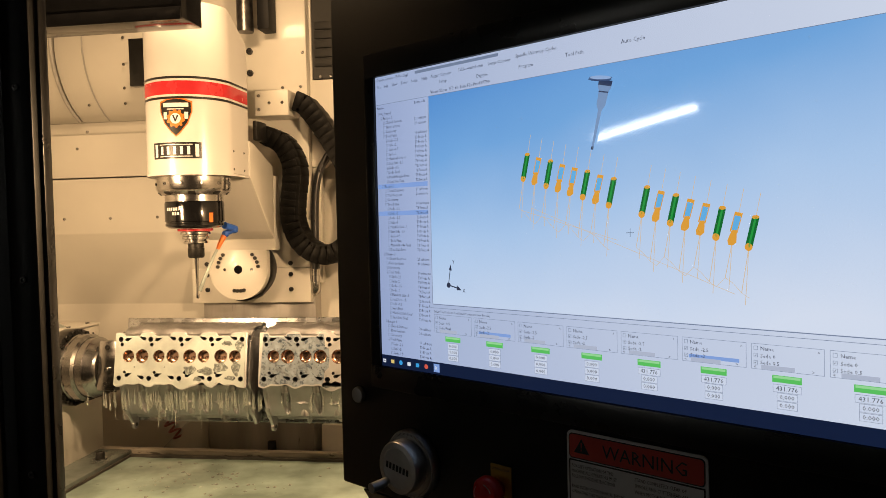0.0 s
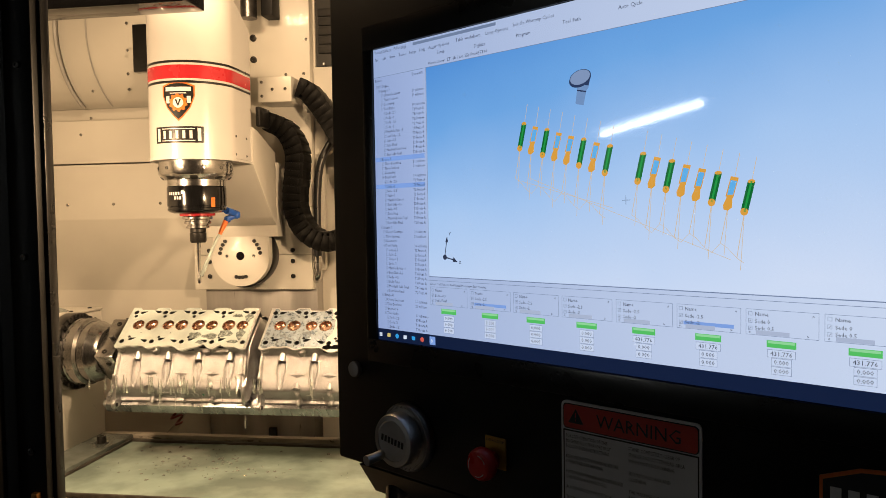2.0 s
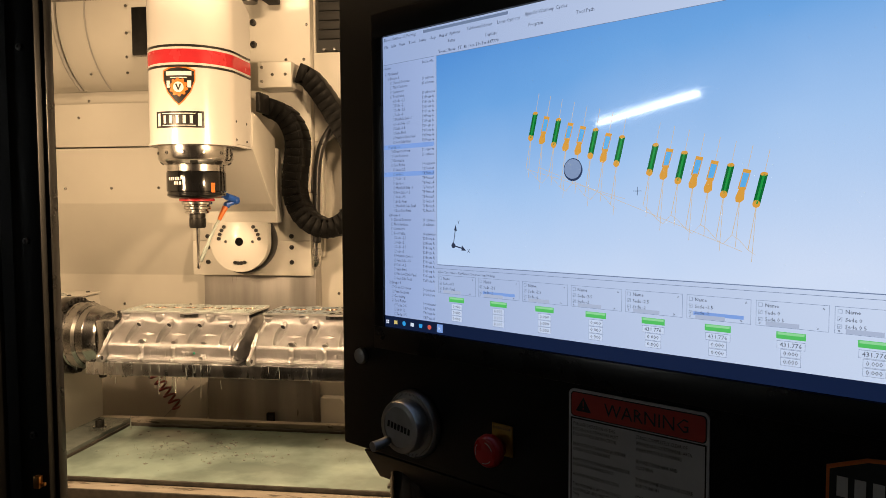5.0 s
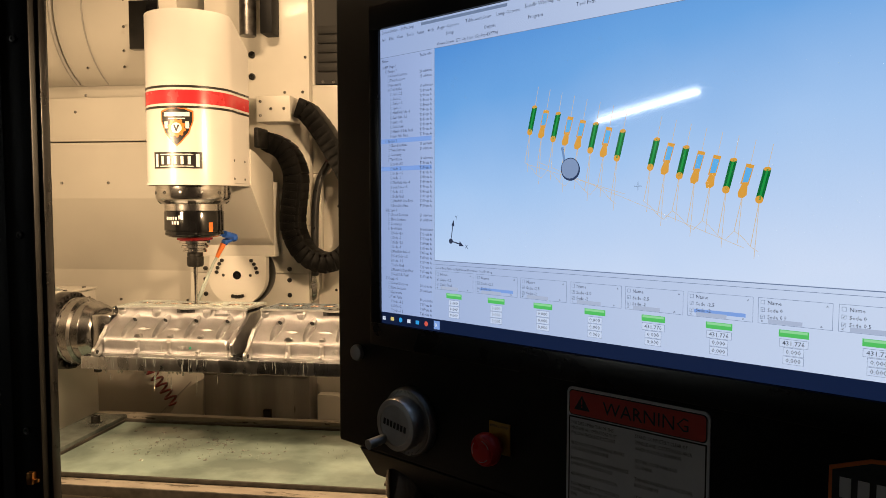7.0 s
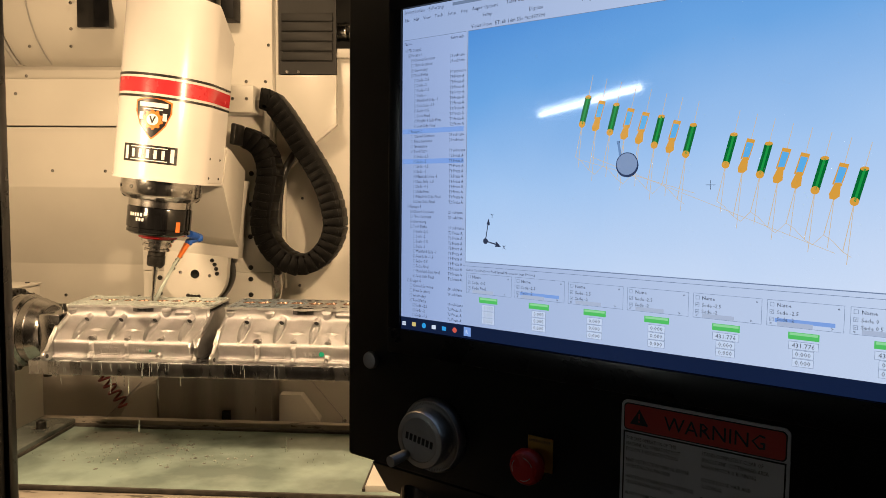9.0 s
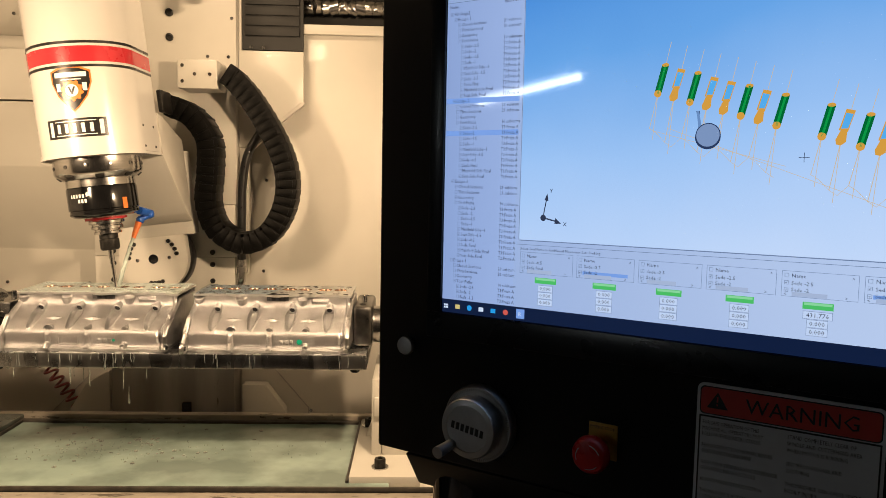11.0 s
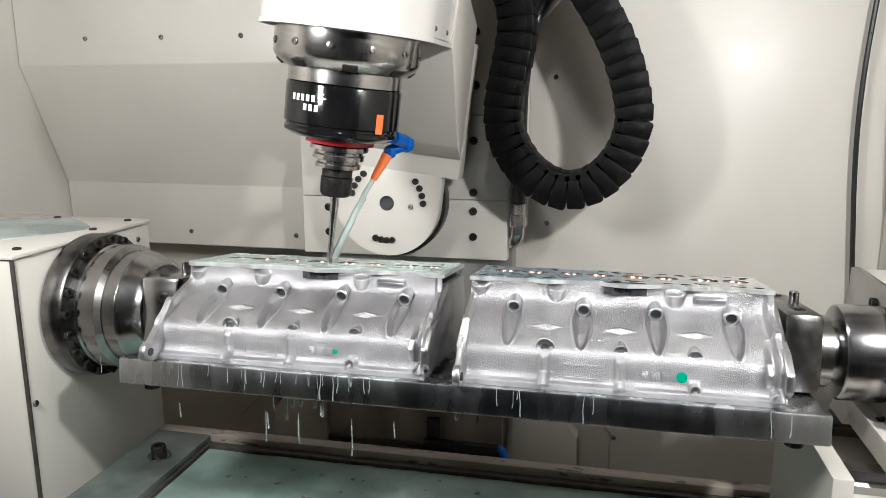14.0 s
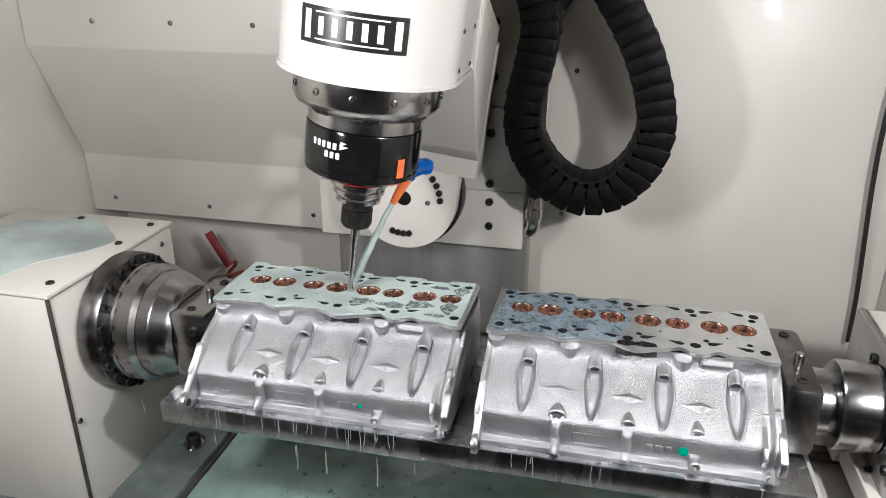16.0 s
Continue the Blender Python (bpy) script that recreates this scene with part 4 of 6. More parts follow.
rm("cover_flap", prism_bm([(0.135, 0.500), (0.205, 0.556), (0.209, 0.562), (0.205, 0.568), (0.133, 0.510)], "y", 0.352, 0.3715, 0.001), CREAM_PANEL)
rm("lower_cover", box_bm((0.0125, 0.374, 0.05), (0.040, 0.400, 0.429), 0.002), CREAM_PANEL)
rm("chain_bracket", box_bm((-0.126, 0.242, 0.585), (-0.016, 0.344, 0.665), 0.004), CREAM, "cream block that holds the chain end")
sb = bolt_mesh(0.0075, 0.004, OXIDE)
for x in (-0.346, -0.057):
    for z in (0.119, 0.215, 0.083, 0.034):
        shared("bolt", sb, ram, (x - PX, 0.335 - PY, z - PZ), FACE_Y)
for z in (0.315, 0.410, 0.505, 0.742, 0.812, 0.882):
    shared("bolt", sb if z < 0.6 else bolt_mesh(0.011, 0.006, OXIDE), ram, ((-0.056 if z < 0.6 else -0.178) - PX, 0.345 - PY, z - PZ), FACE_Y)
for x, z in ((-0.07, 0.69), (-0.01, 0.69), (0.0, 0.80), (0.05, 0.725), (0.085, 0.725)):
    shared("screw", SCREW, ram, (x - PX, (0.345 if x < 0.012 else 0.372) - PY, z - PZ), FACE_Y)
for x, z in ((-0.112, 0.655), (-0.112, 0.612), (-0.078, 0.632), (-0.036, 0.632)):
    shared("screw", SCREW, ram, (x - PX, 0.242 - PY, z - PZ - 0.007), FACE_Y)
rm("hose_post", tube_bm([(-0.160, 0.27, 0.855), (-0.160, 0.27, 1.5)], 0.026, 16), DARK_STEEL, "dark hose behind the head")
rm("cable_box", box_bm((-0.125, 0.28, 0.865), (-0.085, 0.344, 1.05), 0.003), BLACK)

# black conduit with a chrome elbow
rm("conduit", tube_bm(spline([(0.100, 0.362, 0.505), (0.072, 0.345, 0.46), (0.044, 0.335, 0.40), (0.030, 0.335, 0.30), (0.028, 0.335, 0.10)], 8), 0.0125, 12), HOSE_BLACK, "black conduit")
rm("conduit_nut", lathe_bm([(0.017, 0.058), (0.017, 0.078), (0.0145, 0.080), (0.0145, 0.098), (0.012, 0.1)], at=(0.028, 0.335, 0), seg=12), SPINDLE_STEEL, "chrome conduit nut")
rm("conduit_elbow", tube_bm(spline([(0.028, 0.335, 0.060), (0.027, 0.337, 0.040), (0.020, 0.345, 0.026), (0.008, 0.362, 0.020)], 5), 0.0125, 12), SPINDLE_STEEL, "chrome elbow")

# energy chain: rigid links along the loop
CY = 0.27
# middle line of the loop with the head leaning one way and the other
LEAN_A = [(-0.158, 0.539), (-0.097, 0.512), (-0.05, 0.448), (-0.047, 0.357), (-0.053, 0.271), (-0.027, 0.197), (0.04, 0.157), (0.112, 0.178), (0.16, 0.249), (0.174, 0.328), (0.16, 0.405), (0.123, 0.483), (0.075, 0.559), (0.027, 0.614), (0.008, 0.626)]
LEAN_B = [(-0.042, 0.516), (0.007, 0.483), (0.028, 0.425), (0.022, 0.361), (0.009, 0.294), (0.011, 0.236), (0.039, 0.182), (0.08, 0.148), (0.123, 0.137), (0.171, 0.154), (0.209, 0.199), (0.224, 0.249), (0.22, 0.296), (0.201, 0.36), (0.171, 0.42), (0.136, 0.474), (0.087, 0.552), (0.039, 0.616), (0.008, 0.626)]
NL = 44


def loop_poses(center):
    path = spline([(x, CY, z) for x, z in center], 30)
    run = [0.0]
    for a, b in zip(path, path[1:]):
        run.append(run[-1] + (b - a).length)
    out = []
    for k in range(NL):
        s = run[-1] * (k + 0.5) / NL
        i = max(1, min(len(run) - 1, next(j for j, r in enumerate(run) if r >= s)))
        f = (s - run[i - 1]) / max(1e-6, run[i] - run[i - 1])
        d = (path[min(i + 4, len(path) - 1)] - path[max(i - 5, 0)]).normalized()
        out.append((path[i - 1].lerp(path[i], f) - V(PX, PY, PZ), math.degrees(math.atan2(-d.z, d.x))))
    return out, run[-1]


chain = thing("energy_chain", "black plastic energy chain in a hanging loop", "cable chain", Matrix.Translation((PX, PY, PZ)))
poses_a, length = loop_poses(LEAN_A)
poses_b, _len = loop_poses(LEAN_B)
LW, LH, LD = length / NL * 1.20, 0.063, 0.080
bm = bmesh.new()
prof = [(-LW / 2, -LH * 0.46), (LW * 0.40, -LH * 0.50), (LW / 2, -LH * 0.44), (LW / 2, LH * 0.44), (LW * 0.40, LH * 0.50), (-LW / 2, LH * 0.46)]
prism_bm(prof, "y", -LD / 2, LD / 2, 0.0025, bm)
box_bm((-LW * 0.30, -LD * 0.52, -LH * 0.30), (LW * 0.34, -LD * 0.49, LH * 0.30), 0.001, bm)
link_me = mesh_of("link", bm, RUBBER)
LINKS = []
for k in range(NL):
    (p, a), (q, c) = poses_a[k], poses_b[k]
    o = new("link", link_me)
    o.parent = chain
    wob = 2.0 * math.sin(k * 2.1)
    c = a + (c - a + 180) % 360 - 180
    LINKS.append((o, p, q, a + wob, c + wob))
    o.matrix_basis = pose(*p, 0, a + wob, 0)


# ---- spindle head, turning about its pivot ----
SX, SY = -0.200, -0.030               # spindle line
head = thing("spindle_head", "white milling head with a red band and black spindle nose", "spindle head", Matrix.Translation((PX, PY, PZ)))


def hd(name, bm, mat, label="", parent=None, smooth=35):
    return rm(name, bm, mat, label, parent or head, smooth=smooth)


RC, YB, ZB, ZT = 0.119, 0.075, 0.385, 0.835


def cover_line(rad, n=36):
    pts = [(SX - rad, YB)]
    for i in range(n + 1):
        a = math.pi + math.pi * i / n
        pts.append((SX + rad * math.cos(a), SY + rad * math.sin(a)))
    return pts + [(SX + rad, YB)]


def wrap_bm(z0, z1, rad, thick=0.002, n=48):
    line = cover_line(rad, n)
    inn = cover_line(rad - thick, n)
    return prism_bm(line + inn[::-1], "z", z0, z1)


bm = prism_bm(cover_line(RC), "z", ZB, ZT)
bmesh.ops.bevel(bm, geom=[e for e in bm.edges if abs(e.verts[0].co.z - e.verts[1].co.z) < 1e-6 and (e.verts[0].co.y < YB - 1e-4 or e.verts[1].co.y < YB - 1e-4)], offset=0.004, segments=2, affect="EDGES")
cut = bmesh.ops.bisect_plane(bm, geom=bm.verts[:] + bm.edges[:] + bm.faces[:], plane_co=(0, -0.045, ZT), plane_no=(0, 0.50, 0.866), clear_outer=True)
bmesh.ops.holes_fill(bm, edges=[e for e in bm.edges if e.is_boundary])
hd("cover", bm, WHITE, "white painted half-round cover")
hd("cover_hem", wrap_bm(ZB - 0.004, ZB + 0.002, RC + 0.0025, 0.004), WHITE)
for z0, z1, mt in ((0.592, 0.627, RED), (0.633, 0.639, INK), (0.580, 0.586, INK)):
    hd("band", wrap_bm(z0, z1, RC + 0.0012, 0.0035), mt, "red painted band" if mt is RED else "thin black band")
hd("arm", prism_bm([(YB + 0.0005, ZB - 0.005), (YB + 0.0005, 0.490), (0.105, 0.482), (0.252, 0.430), (0.252, 0.200), (0.215, 0.225)], "x", -0.318, SX + RC + 0.0045, 0.003), CREAM, "cream cast arm tapering to the pivot")
hd("motor_spine", box_bm((-0.29, YB + 0.0005, 0.4905), (-0.13, 0.20, 0.76), 0.004), CREAM)
hd("chain_anchor", box_bm((SX + RC - 0.004, 0.155, 0.500), (-0.100, 0.235, 0.560), 0.004), OXIDE, "black chain end bracket")
R = 0.097
upl = [(PX + R * math.cos(a), PZ + R * math.sin(a)) for a in [math.pi + math.pi * i / 32 for i in range(33)]]
shape = upl + [(PX + R, PZ + 0.055), (PX + R - 0.006, PZ + 0.07), (PX + R - 0.02, PZ + 0.10), (PX - R + 0.02, PZ + 0.10), (PX - R + 0.006, PZ + 0.055)]
hd("pivot_plate", prism_bm(shape, "y", 0.253, 0.279, 0.002), CREAM, "cream pivot plate with rings of bolts")
hd("neck", box_bm((-0.318, 0.2525, PZ + 0.06), (SX + RC + 0.0045, 0.30, 0.40), 0.003), CREAM)
hd("pivot_ring", lathe_bm([(0.103, 0.2795), (0.104, 0.283), (0.104, 0.310), (0.098, 0.334)], "y", (PX, 0, PZ), 48), OXIDE, "black ring behind the pivot plate")
pb = bolt_mesh(0.0058, 0.005, OXIDE)
for a in (148, 160, 172, 136, 32, 20, 8, 44, 258, 267, 276, 285):
    shared("bolt", pb, head, (0.068 * math.cos(radians(a)), 0.253 - PY, 0.068 * math.sin(radians(a))), FACE_Y)
hd("pivot_cap", lathe_bm([(0.0135, 0.2515), (0.0135, 0.257), (0.012, 0.2575)], "y", (PX, 0, PZ), 24), BLACK_GLOSS, "round black plug")
for x in (-0.045, 0.045):
    shared("screw", SCREW, head, (x, 0.253 - PY, 0.0), FACE_Y)
for y, z in ((-0.03, 0.45), (-0.03, 0.40), (0.04, 0.45), (0.04, 0.40)):
    shared("screw", screw_mesh(0.0035, 0.002), head, (SX + RC - PX, y - PY, z - PZ), FACE_X)
hd("top_hose", tube_bm(spline([(-0.27, 0.0, 0.832), (-0.22, 0.0, 0.855), (-0.16, 0.02, 0.845), (-0.10, 0.07, 0.775)], 6), 0.011, 10), GREEN_HOSE, "green air hose on top of the head")

# spindle nose
hd("nose_flange", lathe_bm([(0.0995, 0.382), (0.100, 0.348), (0.096, 0.341), (0.083, 0.331)], at=(SX, SY, 0), seg=64), SPINDLE_STEEL, "polished steel nose flange")
nose_bolt = bolt_mesh(0.0048, 0.002, STEEL)
for k in range(12):
    a = 2 * math.pi * (k + 0.25) / 12
    shared("bolt", nose_bolt, head, (SX + 0.0995 * math.cos(a) - PX, SY + 0.0995 * math.sin(a) - PY, 0.361 - PZ), Matrix.Rotation(a, 4, "Z") @ FACE_X)
slot = mesh_of("slot", box_bm((-0.002, -0.010, -0.006), (0.002, 0.010, 0.006), 0.0015), OXIDE)
for k in range(8):
    a = 2 * math.pi * (k + 0.5) / 8
    shared("slot", slot, head, (SX + 0.0895 * math.cos(a) - PX, SY + 0.0895 * math.sin(a) - PY, 0.336 - PZ), Matrix.Rotation(a, 4, "Z") @ Matrix.Rotation(radians(48), 4, "Y"))
hd("nose_ring", lathe_bm([(0.078, 0.3305), (0.078, 0.313), (0.076, 0.312)], at=(SX, SY, 0), seg=56), SPINDLE_STEEL)
hd("nose_body", lathe_bm([(0.0785, 0.3115), (0.0795, 0.309), (0.0795, 0.259), (0.077, 0.257), (0.077, 0.254), (0.0785, 0.252), (0.0785, 0.247), (0.069, 0.241), (0.060, 0.239)], at=(SX, SY, 0), seg=64), BLACK_GLOSS, "glossy black spindle nose")
hd("red_ring", lathe_bm([(0.048, 0.2385), (0.048, 0.232), (0.042, 0.231)], at=(SX, SY, 0), seg=40), RED, "dark red seal ring")
holder = [(0.038, 0.2305), (0.041, 0.229), (0.041, 0.223), (0.034, 0.221), (0.034, 0.218), (0.0365, 0.216), (0.0365, 0.210), (0.029, 0.208), (0.029, 0.205), (0.032, 0.203), (0.032, 0.198), (0.024, 0.196)]
hd("tool_holder", lathe_bm(holder, at=(SX, SY, 0), seg=40), SPINDLE_STEEL, "stepped steel tool holder")
hd("collet_nut", lathe_bm([(0.0215, 0.1958), (0.0215, 0.186), (0.0200, 0.185), (0.0225, 0.184), (0.0225, 0.162), (0.0195, 0.157)], at=(SX, SY, 0), seg=32), OXIDE, "black collet nut")
hd("cutter", lathe_bm([(0.0065, 0.1569), (0.0063, 0.140), (0.0042, 0.105), (0.0040, 0.058), (0.0052, 0.054), (0.0050, 0.046), (0.0026, 0.042)], at=(SX, SY, 0), seg=20), SPINDLE_STEEL, "slender steel cutter")

# labels that follow the cover's curve: plain bars and shapes
def curved(shapes, a0, zc, rad, lift, step_u=0.006):
    """Flat shapes (u to the right, v up) bent round the spindle line, from angle a0."""
    b = bmesh.new()
    for poly in shapes:
        fb = flat_bm([poly])
        us = [p[0] for p in poly]
        u = min(us) + step_u
        while u < max(us):
            bmesh.ops.bisect_plane(fb, geom=fb.verts[:] + fb.edges[:] + fb.faces[:], plane_co=(u, 0, 0), plane_no=(1, 0, 0))
            u += step_u
        vm = {}
        for v in fb.verts:
            a = radians(a0) + v.co.x / rad
            vm[v] = b.verts.new((SX + (rad + lift) * math.sin(a), SY - (rad + lift) * math.cos(a), zc + v.co.y))
        for f in fb.faces:
            b.faces.new([vm[v] for v in f.verts])
        fb.free()
    return b


A0 = 5
plate_w, plate_h = 0.0675, 0.0215
hd("maker_plate", curved([rect(-plate_w, -plate_h, plate_w, plate_h)], A0, 0.445, RC, 0.0006), INK, "black maker's plate with white bars")
bars = [rect(-0.0605, -0.0165, -0.0515, 0.0165), rect(0.0515, -0.0165, 0.0605, 0.0165), rect(-0.045, 0.0145, 0.045, 0.0165), rect(-0.045, -0.0165, 0.045, -0.0145)]
bars += [rect(-0.0410 + 0.0180 * k, -0.0105, -0.0335 + 0.0180 * k, 0.0105) for k in range(5)]
for one in bars:
    hd("maker_bar", curved([one], A0, 0.445, RC, 0.0010), INK_WHITE, "plain white bar")
SHIELD = [(-0.036, 0.034), (-0.018, 0.041), (0.0, 0.043), (0.018, 0.041), (0.036, 0.034), (0.036, 0.012), (0.026, -0.014), (0.010, -0.034), (0, -0.043), (-0.010, -0.034), (-0.026, -0.014), (-0.036, 0.012)]
def bigger(shapes):
    return [[(u * 1.2, v * 1.2) for u, v in shape] for shape in shapes]


hd("badge", curved(bigger([SHIELD]), 7, 0.532, RC, 0.0006), ORANGE, "shield badge in orange, black and white")
hd("badge_field", curved(bigger([[(u * 0.92, v * 0.92) for u, v in SHIELD]]), 7, 0.532, RC, 0.0010), INK)
hd("badge_band", curved(bigger([rect(-0.028, 0.022, 0.028, 0.031), rect(-0.018, 0.0165, 0.018, 0.0185), rect(-0.027, -0.004, -0.019, 0.011), rect(0.019, -0.004, 0.027, 0.011)]), 7, 0.532, RC, 0.0014), INK_WHITE)
gear = []
for i in range(40):
    a = 2 * math.pi * i / 40
    r = 0.0205 if (i // 2) % 2 else 0.017
    gear.append((r * math.cos(a), -0.003 + r * math.sin(a)))
hd("badge_gear", curved(bigger([gear]), 7, 0.532, RC, 0.0018), ORANGE)
hd("badge_disc", curved(bigger([circle(0, -0.003, 0.0115, 20)]), 7, 0.532, RC, 0.0022), INK_WHITE)
hd("badge_chevron", curved(bigger([[(-0.007, 0.004), (-0.003, 0.004), (0, -0.005), (0.003, 0.004), (0.007, 0.004), (0.001, -0.010), (-0.001, -0.010)]]), 7, 0.532, RC, 0.0026, 0.002), INK)
nose = []
for k in range(5):
    nose.append(rect(-0.036 + 0.0085 * k, 0.004, -0.0305 + 0.0085 * k, 0.0125))
for k in range(3):
    nose.append(rect(-0.014 + 0.0085 * k, -0.008, -0.0085 + 0.0085 * k, 0.0005))
nose += [[(0.007, 0.005), (0.020, 0.010), (0.010, 0.0115)], [(0.007, 0.009), (0.017, 0.015), (0.009, 0.0165)]]
for one in nose:
    hd("nose_mark", curved([one], -10, 0.284, 0.0795, 0.0005, 0.004), INK_WHITE, "white printed bar")
hd("orange_tag", curved([rect(-0.006, -0.013, 0.006, 0.013)], 58, 0.268, 0.0795, 0.0008, 0.004), ORANGE, "orange tag")
hd("yellow_tag", curved([rect(-0.005, -0.012, 0.005, 0.012)], -78, 0.281, 0.0795, 0.0008, 0.004), YELLOW, "yellow tag")

# coolant nozzle: blue segments, orange tip
hd("nozzle_segment", tube_bm([(-0.138, 0.022, 0.246), (-0.130, 0.058, 0.238)], 0.010, 14), BLUE, "blue plastic ball segment")
hd("nozzle_segment", lathe_bm([(0.004, -0.012), (0.0105, -0.008), (0.012, 0.0), (0.0105, 0.008), (0.004, 0.012)], at=(-0.128, 0.064, 0.234), seg=18), BLUE)
hd("nozzle_segment", tube_bm([(-0.130, 0.062, 0.232), (-0.138, 0.056, 0.228), (-0.146, 0.050, 0.224)], 0.0085, 14), BLUE)
hd("nozzle_segment", lathe_bm([(0.004, -0.010), (0.009, -0.006), (0.010, 0.0), (0.009, 0.006), (0.004, 0.010)], at=(-0.148, 0.048, 0.221), seg=18), BLUE)
hd("nozzle_tip", tube_bm([(-0.151, 0.044, 0.216), (-0.154, 0.040, 0.206), (-0.160, 0.033, 0.190), (-0.164, 0.029, 0.178)], 0.0085, 16, taper=0.0052), ORANGE, "orange nozzle tip")
random.seed(3)
jet = bmesh.new()
tube_bm([(-0.164 - 0.032 * (i / 14) + 0.0005 * math.sin(i * 1.7), 0.029 - 0.055 * i / 14, 0.180 - 0.117 * (i / 14) ** 1.08) for i in range(15)], 0.0036, 10, jet, taper=0.0062)
stream = solid("coolant_jet", jet, JET, "greenish jet of coolant from the nozzle", "coolant", Matrix.Translation((PX, PY, PZ)))
stream.data.transform(Matrix.Translation((-PX, -PY, -PZ)))


# ---- operator console ----
CONSOLE = Matrix(((0.8263, 0, -0.5632, 0.532), (-0.5632, 0, -0.8263, -1.064), (0, 1, 0, 0), (0, 0, 0, 1)))   # u right, v up, w out of the panel
con = thing("operator_console", "black operator console with a large monitor and few controls", "console", CONSOLE)


def cn(name, bm, mat, label="", parent=None, smooth=35):
    return part(name, bm, mat, parent or con, label, smooth)


cn("housing", box_bm((-0.040, 0.033, -0.090), (0.76, 0.665, -0.001), 0.004), BLACK)
cn("lower_wedge", prism_bm([(-0.115, 0.030), (-0.002, 0.032), (-0.030, -0.012), (-0.115, -0.03)], "x", -0.002, 0.74, 0.002), BLACK, "lower edge of the console turning back").matrix_basis = Matrix(((1, 0, 0, 0), (0, 0, 1, 0), (0, 1, 0, 0), (0, 0, 0, 1)))
# monitor
mon = cn("monitor", box_bm((0.028, 0.170, -0.0008), (0.690, 0.580, 0.0016), 0.0008), BEZEL, "wide monitor set into the console")
bz = bmesh.new()
for lo, hi in (((0.028, 0.170), (0.690, 0.1975)), ((0.028, 0.5505), (0.690, 0.580)), ((0.028, 0.1975), (0.0455, 0.5505)), ((0.671, 0.1975), (0.690, 0.5505))):
    box_bm((*lo, 0.0016), (*hi, 0.0046), 0.0008, bz)
cn("bezel", bz, BEZEL, "", mon)

SG = 0.82                                   # brightness of the lit screen


def screen_glow(name, stops, direction, offset, scale_):
    m, n, l, b = nodes_of(name)
    co = n.new("ShaderNodeTexCoord")
    dot = n.new("ShaderNodeVectorMath")
    dot.operation = "DOT_PRODUCT"
    dot.inputs[1].default_value = direction
    l.new(co.outputs["Object"], dot.inputs[0])
    ma = n.new("ShaderNodeMath")
    ma.operation = "MULTIPLY_ADD"
    ma.inputs[1].default_value, ma.inputs[2].default_value = scale_, offset
    l.new(dot.outputs["Value"], ma.inputs[0])
    nz = n.new("ShaderNodeTexNoise")
    nz.inputs["Scale"].default_value, nz.inputs["Detail"].default_value = 9, 2
    l.new(co.outputs["Object"], nz.inputs["Vector"])
    ad = n.new("ShaderNodeMath")
    ad.operation = "MULTIPLY_ADD"
    ad.inputs[1].default_value = 0.14
    l.new(nz.outputs["Fac"], ad.inputs[0])
    l.new(ma.outputs[0], ad.inputs[2])
    r = n.new("ShaderNodeValToRGB")
    el = r.color_ramp.elements
    while len(el) < len(stops):
        el.new(0.5)
    for e, (p, c) in zip(el, stops):
        e.position, e.color = p, (*c, 1)
    l.new(ad.outputs[0], r.inputs[0])
    l.new(r.outputs[0], b.inputs["Emission Color"])
    b.inputs["Emission Strength"].default_value = SG
    b.inputs["Base Color"].default_value = (0.012, 0.012, 0.014, 1)
    b.inputs["Roughness"].default_value = 0.04
    return m


VIEW = screen_glow("screen_view", [(0.0, (0.085, 0.30, 0.75)), (0.30, (0.20, 0.46, 0.88)), (0.60, (0.47, 0.68, 1.0)), (1.0, (0.78, 0.87, 1.05))], (0.55, -3.1, 0), 1.52, 1.0)
PANEL_G = screen_glow("screen_panel", [(0.0, (0.38, 0.48, 0.75)), (1.0, (0.78, 0.86, 1.02))], (1.5, 0, 0), -0.1, 1.0)
TREE_G = screen_glow("screen_tree", [(0.0, (0.34, 0.43, 0.70)), (1.0, (0.50, 0.61, 0.90))], (6.0, 0, 0), -0.2, 1.0)
TASK_G = glow("screen_taskbar", (0.007, 0.015, 0.050), SG)
TXT = glow("screen_text", (0.035, 0.045, 0.085), SG)
LINE = glow("screen_line", (0.20, 0.26, 0.40), SG)
HILITE = glow("screen_highlight", (0.26, 0.42, 0.85), SG)
BTN_GREEN = glow("screen_green", (0.12, 0.62, 0.14), SG)
BTN_LIGHT = glow("screen_green_light", (0.35, 0.80, 0.36), SG)
FIELD = glow("screen_field", (0.72, 0.80, 0.98), SG)
BLUR_G = glow("screen_grey", (0.50, 0.56, 0.72), SG)
PORT_O = glow("screen_orange", (0.85, 0.40, 0.05), SG)
PORT_G = glow("screen_port_green", (0.005, 0.16, 0.03), SG)
PORT_GL = glow("screen_port_light", (0.02, 0.36, 0.06), SG)
PORT_B = glow("screen_port_blue", (0.14, 0.50, 0.92), SG)
WIRE = glow("screen_wire", (0.78, 0.58, 0.36), SG)
TOOL_B = glow("screen_tool_blue", (0.20, 0.33, 0.58), SG)
MARK_G = glow("screen_tool_grey", (0.27, 0.36, 0.56), SG)
TOOL_D = glow("screen_tool_dark", (0.03, 0.05, 0.12), SG)
ICON = [glow("screen_icon_a", (0.05, 0.40, 0.85), SG), glow("screen_icon_b", (0.80, 0.62, 0.20), SG), glow("screen_icon_c", (0.8, 0.85, 0.95), SG), glow("screen_icon_d", (0.75, 0.12, 0.08), SG)]

